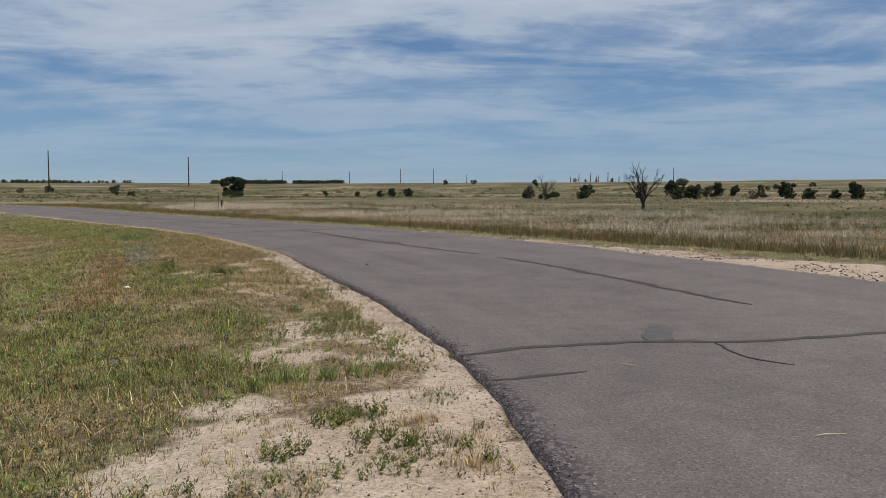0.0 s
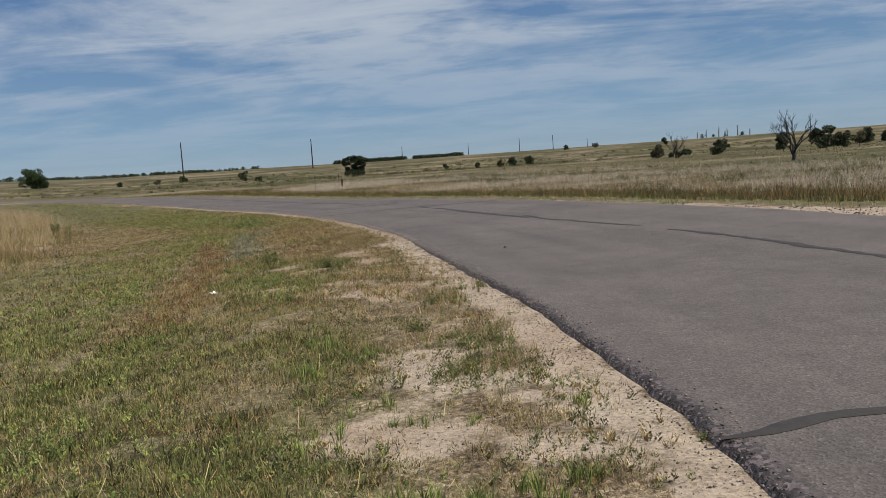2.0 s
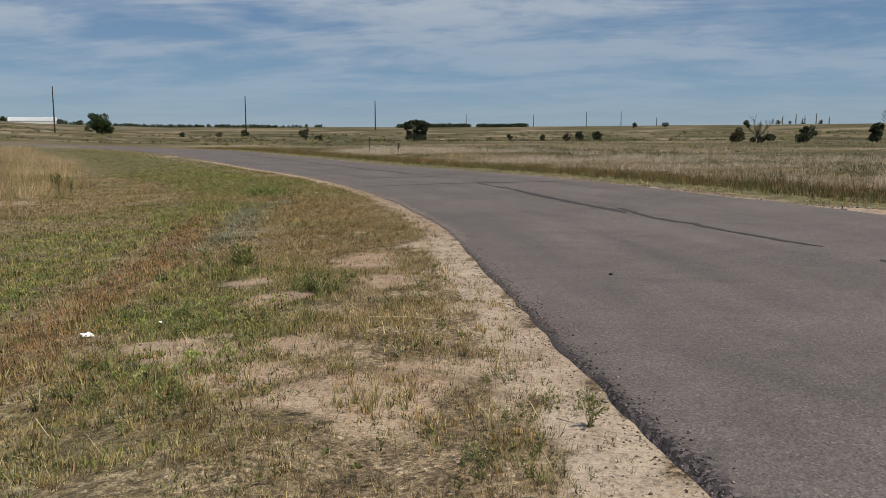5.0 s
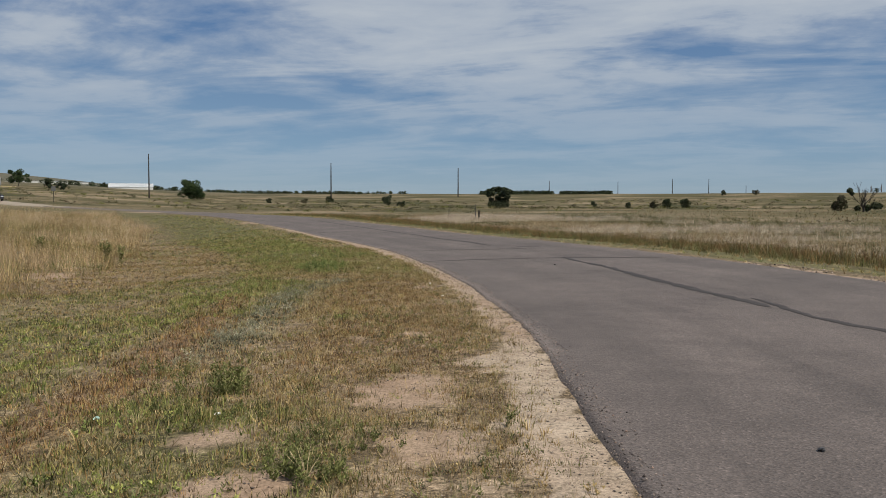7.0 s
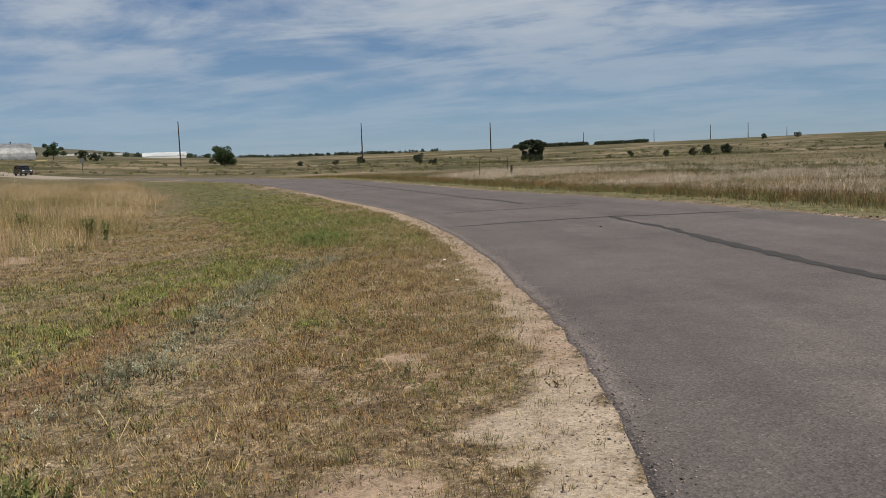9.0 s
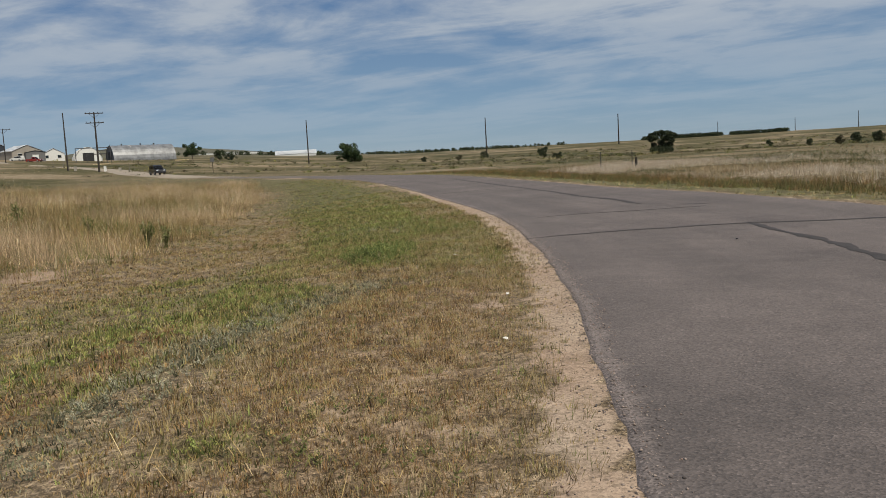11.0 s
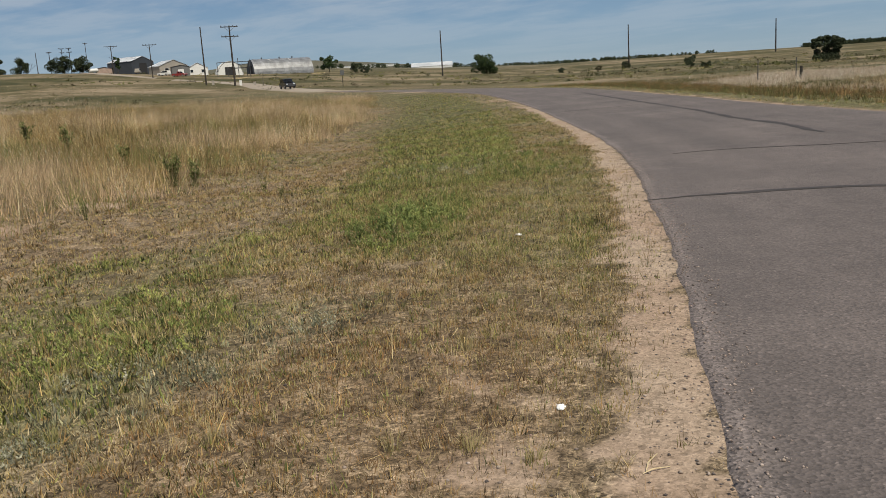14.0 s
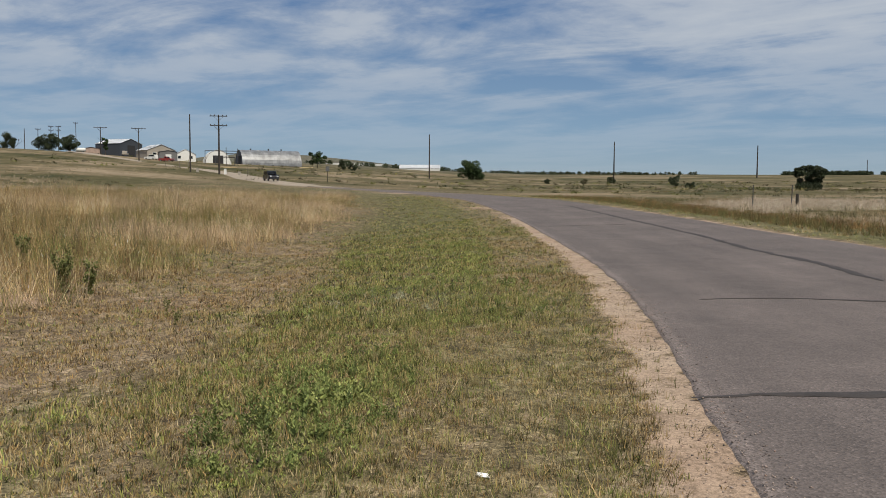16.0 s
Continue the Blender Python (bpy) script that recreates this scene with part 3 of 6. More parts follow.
# ---- road ----
def road_strip():
    pts = EDGE
    tan = np.gradient(pts, axis=0)
    tan /= np.hypot(*tan.T)[:, None]
    right = np.stack([tan[:, 1], -tan[:, 0]], 1)
    w = road_width(pts[:, 1])
    s = np.concatenate([[0], np.cumsum(np.hypot(*np.diff(pts, axis=0).T))])
    ragged = (vnoise(s, s * 0, 0.35, 2) - 0.5) * 0.06 + (vnoise(s, s * 0, 2.6, 6) - 0.5) * 0.05 + (vnoise(s, s * 0, 0.13, 4) - 0.5) * 0.03
    ragged_r = (vnoise(s, s * 0 + 9, 0.5, 2) - 0.5) * 0.10 + (vnoise(s, s * 0 + 9, 2.6, 6) - 0.5) * 0.22
    cols = np.concatenate([[-0.05, 0.0, 0.05, 0.15, 0.35, 0.7], np.linspace(1.2, 5.7, 9), [1e3] * 5])
    verts, rim = [], []
    for k, c in enumerate(cols):
        if k < 15:
            o, e = c + ragged * max(0, 1 - max(c, 0) / 0.7), max(c, 0.0)
            o = np.full(len(s), 1.0) * o
        else:
            back_off = (0.7, 0.35, 0.12, 0.0, -0.06)[k - 15]
            o, e = w - back_off + ragged_r * (1 if back_off < 0.2 else 0), max(back_off, 0.0)
        p = pts + right * o[:, None]
        z = road_z(p[:, 0], p[:, 1], -o)
        z = z - (0.0 if 1 <= k <= 18 else 0.11) - (0.012 if k in (1, 18) else 0.0)
        verts.append(np.column_stack([p, z]))
        rim.append(e * np.interp(pts[:, 1], [0, 6, 9, 15, 20, 40], [0.95, 1.05, 1.9, 2.2, 1.6, 1.6]) + np.interp(pts[:, 1], [12.5, 17.5], [0, 0.40]))
    v = np.stack(verts, 1).reshape(-1, 3)
    m = len(cols)
    i = (np.arange(len(s) - 1)[:, None] * m + np.arange(m - 1)[None, :]).ravel()
    ob = mesh_object("road", v, np.stack([i, i + 1, i + m + 1, i + m], 1), M_ASPHALT, smooth_faces=False)
    a = ob.data.attributes.new("edge", "FLOAT", "POINT")
    a.data.foreach_set("value", np.stack(rim, 1).ravel().astype(np.float32))
    b = ob.data.attributes.new("frayed", "FLOAT", "POINT")
    b.data.foreach_set("value", np.stack([smooth(17.5, 21.5, pts[:, 1]) * np.interp(max(c, 0), [0, 0.07, 0.16, 0.32], [1, 0.85, 0.45, 0]) * (0.6 + 0.8 * vnoise(s, s * 0, 1.1, 8)) for c in cols], 1).ravel().astype(np.float32))
    c_ = ob.data.attributes.new("across", "FLOAT", "POINT")
    c_.data.foreach_set("value", np.stack([np.full(len(s), c) if c < 100 else w - off for c, off in zip(cols, [0] * 15 + [0.7, 0.35, 0.12, 0.0, -0.06])], 1).ravel().astype(np.float32))
    return tagged(ob, "worn grey asphalt road curving through dry prairie", "road", kind="structure")


road = road_strip()


def lane_strip():
    pts = spline(LANE, 2.0)
    tan = np.gradient(pts, axis=0)
    tan /= np.hypot(*tan.T)[:, None]
    right = np.stack([tan[:, 1], -tan[:, 0]], 1)
    verts = []
    for o in (-3.4, -3.0, -1.0, 1.0, 3.0, 3.4):
        p = pts + right * o
        verts.append(np.column_stack([p, ground_z(p[:, 0], p[:, 1]) + (0.10 if abs(o) < 3.2 else -0.1)]))
    v = np.stack(verts, 1).reshape(-1, 3)
    i = (np.arange(len(pts) - 1)[:, None] * 6 + np.arange(5)[None, :]).ravel()
    return tagged(mesh_object("lane", v, np.stack([i, i + 1, i + 7, i + 6], 1), M_GRAVEL), "pale gravel lane leading to farm sheds", "lane", kind="structure")


lane = lane_strip()


def seal(pts, width, seed):
    """A strip of black sealant poured along a crack."""
    p = spline(np.array(pts, float) * K, 0.12) if len(pts) > 2 else spline(np.array([pts[0], ((pts[0][0] + pts[1][0]) / 2, (pts[0][1] + pts[1][1]) / 2), pts[1]], float) * K, 0.12)
    s = np.concatenate([[0], np.cumsum(np.hypot(*np.diff(p, axis=0).T))])
    tan = np.gradient(p, axis=0)
    tan /= np.hypot(*tan.T)[:, None] + 1e-9
    nrm = np.stack([-tan[:, 1], tan[:, 0]], 1)
    p = p + nrm * ((fbm(s, s * 0 + seed, 0.7, 9) - 0.5) * 0.16 + (vnoise(s, s * 0 + seed, 0.17, 3) - 0.5) * 0.05)[:, None]
    half = 1.0 * width / 2 * (0.22 + 1.1 * vnoise(s, s * 0 + 3 * seed, 0.8, 12) + 0.6 * vnoise(s, s * 0 + 5 * seed, 0.2, 1)) * np.minimum(1, np.minimum(s, s[-1] - s) / 0.4 + 0.25)
    rows = []
    for o, up in ((-1.0, 0.001), (-0.8, 0.005), (0.8, 0.005), (1.0, 0.001)):
        q = p + nrm * (half * o)[:, None]
        rows.append(np.column_stack([q, road_z(q[:, 0], q[:, 1], dist(q[:, 0], q[:, 1])) + up + 0.002]))
    v = np.stack(rows, 1).reshape(-1, 3)
    i = (np.arange(len(p) - 1)[:, None] * 4 + np.arange(3)[None, :]).ravel()
    ob = mesh_object("crack_seal", v, np.stack([i, i + 4, i + 5, i + 1], 1), M_TAR, parent=road, label="black tar sealing a crack")
    return ob


CROSS_SEALS = (
        (0.085, [(0.1, 8.7), (0.94, 9.15), (1.69, 9.23), (2.36, 9.28), (2.96, 9.09), (3.77, 9.27), (5.0, 9.48), (8.0, 9.9)]),
        (0.06, [(0.44, 7.47), (0.78, 7.62), (1.11, 7.78), (1.31, 7.84)]),
        (0.05, [(2.96, 9.09), (3.01, 8.3), (3.25, 7.85)]),
        (0.12, [(-11.3, 38.6), (-9.95, 39.6), (-8.52, 40.2), (-7.15, 40.6), (-5.88, 40.7), (-3.6, 40.9)]),
        (0.05, [(-13.4, 44.4), (-12.4, 45.1), (-11.0, 45.5), (-9.2, 46.2)]),
        (0.06, [(-27.2, 63.6), (-24.7, 66.0)]),
        (0.22, [(-10.3, 47.4), (-9.3, 47.2)]))
LONG_SEALS = (
        (0.13, [(1.34, 21.7), (2.44, 18.9), (3.06, 16.7), (3.84, 13.9), (4.35, 12.0)]),
        (0.12, [(-2.0, 29.7), (-1.66, 28.8), (-1.2, 27.3), (-0.5, 25.9), (0.2, 24.5), (0.95, 23.0)]),
        (0.20, [(-5.47, 37.1), (-4.31, 34.2), (-2.77, 30.7), (-1.74, 28.5)]),
        (0.16, [(-7.29, 40.8), (-6.2, 38.6), (-5.45, 37.1)]),
        (0.17, [(-37.4, 84.1), (-25.15, 68.2), (-20.1, 61.5), (-15.4, 54.1), (-13.7, 51.8), (-11.6, 48.3)]))
for n, (w, pts) in enumerate(CROSS_SEALS + LONG_SEALS):
    seal(pts, w, n)


def tar_patch():
    ang = np.linspace(0, math.tau, 25)[:-1]
    rad = 0.24 * (0.55 + 0.9 * vnoise(ang * 2, ang * 0, 0.9, 4))
    x, y = 2.47 * K + rad * np.cos(ang) * 0.75 + rad * np.sin(ang) * 0.35, 9.8 * K + rad * np.sin(ang) * 1.9
    v = np.column_stack([x, y, road_z(x, y, dist(x, y)) + 0.006])
    return mesh_object("tar_patch", v, [tuple(range(24))], M_PATCH, parent=road, label="dark tar patch")


tar_patch()


# ---- grass ----
def blades(name, x, y, h, w, lean, colors, way, label, category, base_drop=0.006, fine=True):
    """Bent blades of grass, all in one mesh: three triangles each, or one where they stay far."""
    n = len(x)
    z = ground_z(x, y) - base_drop
    a, la = rng.random(n) * math.tau, way
    ux, uy = np.cos(a) * w / 2, np.sin(a) * w / 2
    lx, ly = np.cos(la) * lean * h, np.sin(la) * lean * h
    rows = ((-1, 0, 0), (1, 0, 0), (-0.75, 0.3, 0.55), (0.75, 0.3, 0.55), (0, 1, 1)) if fine else ((-1, 0, 0), (1, 0, 0), (0, 1, 1))
    k = len(rows)
    v = np.empty((n, k, 3))
    for c, (f, g, hh) in enumerate(rows):
        v[:, c] = np.stack([x + f * ux + g * lx, y + f * uy + g * ly, z + hh * h * np.sqrt(np.maximum(0.002, 1 - (g * lean) ** 2))], 1)
    b = np.arange(n)[:, None] * k
    tri = np.concatenate([b + [0, 1, 3], b + [0, 3, 2], b + [2, 3, 4]]) if fine else b + [0, 1, 2]
    ob = mesh_object(name, v.reshape(-1, 3), tri, M_LEAF)
    set_tone(ob, np.repeat(colors[:, None, :], k, 1).reshape(-1, 3))
    return tagged(ob, label, category, kind="stuff")


DRY = np.array([(0.38, 0.265, 0.112), (0.50, 0.37, 0.175), (0.24, 0.165, 0.07), (0.30, 0.185, 0.075), (0.17, 0.135, 0.048), (0.57, 0.455, 0.25)])
GREENS = np.array([(0.185, 0.208, 0.058), (0.245, 0.252, 0.076), (0.105, 0.128, 0.036), (0.30, 0.278, 0.095)])
RUST = np.array([(0.27, 0.155, 0.065), (0.21, 0.115, 0.048), (0.33, 0.205, 0.09)])
SAGE = np.array([(0.23, 0.225, 0.145), (0.31, 0.30, 0.21), (0.15, 0.155, 0.09)])
FIELD = np.array([(0.32, 0.245, 0.145), (0.40, 0.315, 0.20), (0.23, 0.165, 0.09), (0.20, 0.135, 0.07)])
FEATHER = np.array([(0.50, 0.41, 0.32), (0.60, 0.505, 0.405), (0.41, 0.325, 0.24)])
OLIVE = np.array([(0.082, 0.084, 0.028), (0.115, 0.106, 0.040), (0.050, 0.054, 0.017)])


def pick(pal, n):
    return pal[rng.integers(0, len(pal), n)] * (0.75 + 0.5 * rng.random((n, 1)))


def verge_grass(n, x0, x1, y0, y1, dlo, dhi, hmul, wmul, keep, per=9):
    """Grass in tufts: each tuft has one kind and height, its blades spread outwards from its foot."""
    cx, cy = x0 + (x1 - x0) * rng.random(n), y0 + (y1 - y0) * rng.random(n)
    d = dist(cx, cy)
    ok = (d > dlo) & (d < dhi)
    cx, cy, d = cx[ok], cy[ok], d[ok]
    bare, green, red, grey = cover(cx, cy)
    clump = fbm(cx, cy, 0.45, 10)
    ok = rng.random(len(cx)) < keep(cx, cy, d) * np.clip(1.06 - bare * 1.0, 0.02, 1) * smooth(0.28, 0.60, clump + 0.12 * green + 0.22 * red + 0.13 * smooth(17, 21, cy) + 0.09 * smooth(1.8, 2.6, d) * (1 - smooth(12, 15, cy)))
    cx, cy, d, bare, green, red, grey = (v[ok] for v in (cx, cy, d, bare, green, red, grey))
    m = len(cx)
    is_green = rng.random(m) < green * (0.25 + 0.75 * smooth(0.34, 0.52, fbm(cx, cy, 0.8, 15))) * 0.92 + 0.06
    is_red = ~is_green & (rng.random(m) < red * 0.9)
    is_grey = rng.random(m) < grey * 0.85
    away = np.clip(0.62 + near_path(cx, cy) / 4.5, 0.62, 1.7)
    tall = (0.016 + 0.060 * rng.random(m) ** 2.2) * (1 + 0.45 * is_green * green + 0.15 * red) * (0.55 + 0.9 * fbm(cx, cy, 1.6, 13)) * hmul
    tall = np.where(is_grey, tall * 0.8, tall)
    base = np.where(is_green[:, None], pick(GREENS, m) * np.interp(cy, [8, 16, 28], [0.76, 0.88, 1.0])[:, None], np.where(is_red[:, None], pick(RUST, m), pick(DRY, m)))
    base = np.where(is_grey[:, None], pick(SAGE, m), base) * (0.50 + 1.05 * fbm(cx, cy, 0.55, 2))[:, None]
    rep_ = lambda v: np.repeat(v, per, 0)
    a, o = rng.random(m * per) * math.tau, np.abs(rng.normal(size=m * per)) * rep_(0.010 + 0.34 * tall)
    x, y = rep_(cx) + np.cos(a) * o, rep_(cy) + np.sin(a) * o
    h = rep_(tall) * (0.5 + 0.8 * rng.random(m * per))
    mix_dry = rng.random(m * per) < 0.12
    # tone varies by tuft; the darkest ones stand in for shadows in the grass
    col = np.where(mix_dry[:, None], pick(DRY, m * per), rep_(base * (0.14 + 1.62 * rng.random((m, 1)) ** 1.2)) * (0.55 + 0.75 * rng.random((m * per, 1))))
    col = np.minimum(col, (0.43, 0.345, 0.20))
    w = (0.0026 + 0.0032 * rng.random(m * per)) * (1 + 0.4 * rep_(is_green) + 0.8 * rep_(is_grey)) * wmul * rep_(away)
    lean = 0.12 + 0.78 * rng.random(m * per) ** 1.2
    return x, y, h, w, lean, col, a + 0.9 * rng.normal(size=m * per)


def near_path(x, y):
    px = np.interp(y, np.array([-5, 0, 6.5, 11.4, 16.6, 21.6, 25.6, 29.5, 32, 40]) * K, np.array([0, 0, -1.06, -1.9, -3.2, -4.1, -5.2, -7.1, -8.9, -14]) * K)
    return np.abs(x - px)


g = verge_grass(820000, -17, 1, 1.5, 41, 0.10, 6, 1.0, 1.25, lambda x, y, d: np.clip(1.35 - near_path(x, y) / 3.2, 0.0, 1) * np.where(y > 34, 0.7, 1), 7)
blades("short_grass", *g, "short dry and green grass on sandy road verge", "grass", fine=False)
g = verge_grass(110000, -17, 1, 1.5, 41, 0.4, 7, 1.45, 1.0, lambda x, y, d: smooth(0.35, 0.7, cover(x, y)[1]) * smooth(0.5, 0.62, fbm(x, y, 0.8, 3)) * np.clip(1.3 - near_path(x, y) / 5, 0.0, 1), 10)
blades("green_tufts", *g[:5], np.where(rng.random((len(g[0]), 1)) < 0.8, pick(GREENS, len(g[0])) * 0.8, g[5]), g[6], "arching tufts of green grass on sandy verge", "grass")
g = verge_grass(520000, -30, 0, 2, 60, 0.25, 13, 1.0, 1.4, lambda x, y, d: np.clip(near_path(x, y) / 1.8 - 0.4, 0.0, 1) * np.clip(1.5 - near_path(x, y) / 12, 0.25, 1), 5)
blades("ditch_grass", *g, "mixed green and straw grass in shallow roadside ditch", "grass", fine=False)
g = verge_grass(60000, -60, -10, 28, 100, 0.25, 14, 1.3, 1.9, lambda x, y, d: np.ones(len(x)), 6)
blades("far_verge_grass", *g, "green and straw grass along the far road edge", "grass", fine=False)


def tall_stand(name, n, x0, x1, y0, y1, mask_fn, kinds_fn, h0, h1, w0, w1, label, per=7, heads=0.0):
    cx, cy = x0 + (x1 - x0) * rng.random(n), y0 + (y1 - y0) * rng.random(n)
    d = dist(cx, cy)
    ok = (rng.random(n) < mask_fn(cx, cy, d)) & (fbm(cx, cy, 1.4, 14) + 0.3 * rng.random(n) > 0.42)
    cx, cy, d = cx[ok], cy[ok], d[ok]
    m = len(cx)
    base, tall = kinds_fn(cx, cy, d, m)
    base = base * (0.6 + 0.7 * rng.random((m, 1)))
    tall = (h0 + (h1 - h0) * rng.random(m)) * tall * (0.25 + 0.75 * fbm(cx, cy, 3.0, 6) + 0.75 * fbm(cx, cy, 0.9, 9))
    rep_ = lambda v: np.repeat(v, per, 0)
    a, o = rng.random(m * per) * math.tau, np.abs(rng.normal(size=m * per)) * rep_(0.02 + 0.13 * tall)
    h = rep_(tall) * (0.5 + 0.7 * rng.random(m * per))
    col = rep_(base) * (0.7 + 0.6 * rng.random((m * per, 1)))
    x, y, lean = rep_(cx) + np.cos(a) * o, rep_(cy) + np.sin(a) * o, 0.12 + 0.72 * rng.random(m * per) ** 1.3
    col = np.clip(col, 0, 0.8)
    if heads:
        k = np.nonzero(rng.random(m * per) < heads)[0]
        tip_x, tip_y = x[k] + np.cos(a[k]) * lean[k] * h[k] * 0.86, y[k] + np.sin(a[k]) * lean[k] * h[k] * 0.86
        rise = h[k] * np.sqrt(1 - lean[k] ** 2) * 0.9 + ground_z(x[k], y[k]) - ground_z(tip_x, tip_y)
        blades(name.replace("grass", "seed_heads"), tip_x, tip_y, 0.05 + 0.06 * rng.random(len(k)), 0.009 + 0.007 * rng.random(len(k)), 0.2 + 0.6 * rng.random(len(k)), np.minimum(col[k] * 1.15 + (0.03, 0.024, 0.015), 0.5), a[k], "feathery pale seed heads on " + label, "grass", base_drop=-rise, fine=False)
    return blades(name, x, y, h, w0 + (w1 - w0) * rng.random(m * per), lean, col, a, label, "grass", fine=False)


def bank_kinds(x, y, d, m):
    pale, dark = 0.5 * (fbm(x, y, 7.0, 2) + fbm(x, y, 1.8, 8)), 0.5 * (fbm(x, y, 5.0, 7) + fbm(x, y, 1.6, 12))
    c = np.where((rng.random(m) < smooth(0.48, 0.60, pale))[:, None], pick(FEATHER, m) * (0.97, 0.86, 0.69), pick(DRY, m) * 0.9)
    c = np.where((rng.random(m) < smooth(0.50, 0.60, 1 - pale) * 0.22)[:, None], pick(RUST, m) * 0.85, c)
    g = rng.random(m) < smooth(0.51, 0.59, dark) * 0.55
    return np.where(g[:, None], pick(GREENS, m) * 0.7, c * (0.14 + 1.5 * fbm(x, y, 1.3, 4))[:, None]), np.where(g, 0.85, 0.55 + 0.9 * pale)


def field_kinds(x, y, d, m):
    b = -d - road_width(y) - shoulder_width(y) + 0.8
    pale, dark = fbm(x, y, 10.0, 2), fbm(x, y, 5.0, 7)
    c = pick(FIELD, m)
    russet = smooth(1.0, 2.0, b) * smooth(8.5, 5.5, b + 5 * (dark - 0.5))
    feather = smooth(0.47, 0.53, pale + 0.3 * (fbm(x, y, 2.5, 10) - 0.5)) * smooth(4.5, 6.0, b) * 0.9
    olive = np.maximum(smooth(0.50, 0.55, dark) * 0.85, smooth(14, 19, b) * 0.6)
    c = np.where((rng.random(m) < olive)[:, None], pick(OLIVE, m), c)
    c = np.where((rng.random(m) < feather)[:, None], pick(FEATHER, m), c)
    r = rng.random(m)
    c = np.where((r < russet * 0.70)[:, None], pick(OLIVE, m), np.where((r < russet * 0.92)[:, None], pick(RUST, m) * 0.55, c))
    return c, 0.75 + 0.5 * feather


def edge_kinds(x, y, d, m):
    g = rng.random(m) < 0.45 + 0.5 * (fbm(x, y, 4.0, 7) - 0.5)
    return np.where(g[:, None], pick(GREENS, m), pick(DRY, m)), np.ones(m)


def range_kinds(x, y, d, m):
    pale, dark = fbm(x, y, 26.0, 2), fbm(x, y, 14.0, 7)
    c = pick(FIELD, m)
    c = np.where((rng.random(m) < smooth(0.52, 0.62, pale) * 0.6)[:, None], pick(FEATHER, m) * 0.7, c * 0.8)
    return np.where((rng.random(m) < smooth(0.44, 0.54, dark) * 0.6)[:, None], pick(OLIVE, m) * 1.2, c), 0.7 + 0.6 * pale


def band_kinds(x, y, d, m):
    b = -d - road_width(y) - shoulder_width(y)
    c = np.where((rng.random(m) < 0.28 + 0.35 * smooth(3.0, 5, b + 2 * (fbm(x, y, 3.0, 5) - 0.5)))[:, None], pick(RUST, m) * 0.75, pick(OLIVE, m) * 1.3)
    return np.where((rng.random(m) < smooth(4.5, 6.5, b) * 0.3)[:, None], pick(FEATHER, m) * 0.8, c), 0.7 + 0.5 * smooth(0.5, 3.5, b)


tall_stand("tall_grass", 125000, -62, -9, 8, 95, lambda x, y, d: smooth(8.4, 9.8, d + 3.4 * (fbm(x, y, 3, 1) - 0.5)) * smooth(48, 25, d), bank_kinds, 0.36, 0.92, 0.005, 0.010, "tall straw-coloured grass on a low bank", heads=0.16)
tall_stand("field_grass", 130000, -58, 42, 6, 100, lambda x, y, d: smooth(4.2, 6.5, -d - road_width(y) - shoulder_width(y) + 2.5 * (fbm(x, y, 4, 3) - 0.5)) * smooth(38, 16, -d - road_width(y)), field_kinds, 0.18, 0.42, 0.006, 0.013, "tall pale and russet grass beyond the road", 6, 0.10)
tall_stand("band_grass", 215000, -58, 34, 6, 100, lambda x, y, d: smooth(1.6, 2.5, -d - road_width(y) - shoulder_width(y)) * smooth(7.0, 5.0, -d - road_width(y) - shoulder_width(y)), band_kinds, 0.15, 0.34, 0.007, 0.014, "dense dark olive and russet grass along a road ditch", 9)
tall_stand("edge_grass", 52000, -60, 20, 6, 110, lambda x, y, d: smooth(-0.1, 0.3, -d - road_width(y) - shoulder_width(y)) * smooth(2.8, 1.9, -d - road_width(y) - shoulder_width(y)), edge_kinds, 0.05, 0.15, 0.006, 0.013, "low yellow-green grass along the far road edge")
tall_stand("range_grass", 60000, -230, 190, 20, 300, lambda x, y, d: smooth(22, 40, np.abs(d)) * smooth(300, 90, np.hypot(x, y - 20)) * (np.degrees(np.arctan2(np.abs(x + 5), y - 15)) < 75), range_kinds, 0.10, 0.22, 0.03, 0.08, "patchy stands of dry grass over the open range", 4)


# ---- plants ----
def leaf_cloud(name, centres, radii, n, size, pal, parent, label, squash=0.8):
    """A crown of many small leaf sprays, gathered in uneven lobes."""
    k = rng.integers(0, len(centres), n)
    c, r = np.asarray(centres)[k], np.asarray(radii)[k]
    v = rng.normal(size=(n, 3))
    v /= np.linalg.norm(v, axis=1)[:, None]
    p = c + v * (r * (0.35 + 0.65 * rng.random(n) ** 0.5))[:, None] * (1, 1, squash)
    a = rng.normal(size=(n, 3))
    a /= np.linalg.norm(a, axis=1)[:, None]
    b = np.cross(a, rng.normal(size=(n, 3)))
    b /= np.linalg.norm(b, axis=1)[:, None]
    s = size * (0.5 + rng.random(n))[:, None]
    q = np.stack([p - a * s, p + b * s * 0.5, p + a * s, p - b * s * 0.5], 1).reshape(-1, 3)
    ob = mesh_object(name, q, np.arange(4 * n).reshape(n, 4), M_LEAF, parent, label)
    set_tone(ob, np.repeat(pick(pal, n), 4, 0))
    return ob


JUNIPER = np.array([(0.042, 0.058, 0.028), (0.03, 0.045, 0.022), (0.06, 0.07, 0.035)])
BROADLEAF = np.array([(0.045, 0.075, 0.025), (0.03, 0.055, 0.02), (0.065, 0.095, 0.035)])
SCRUB = np.array([(0.10, 0.09, 0.05), (0.075, 0.08, 0.04), (0.13, 0.11, 0.07)])


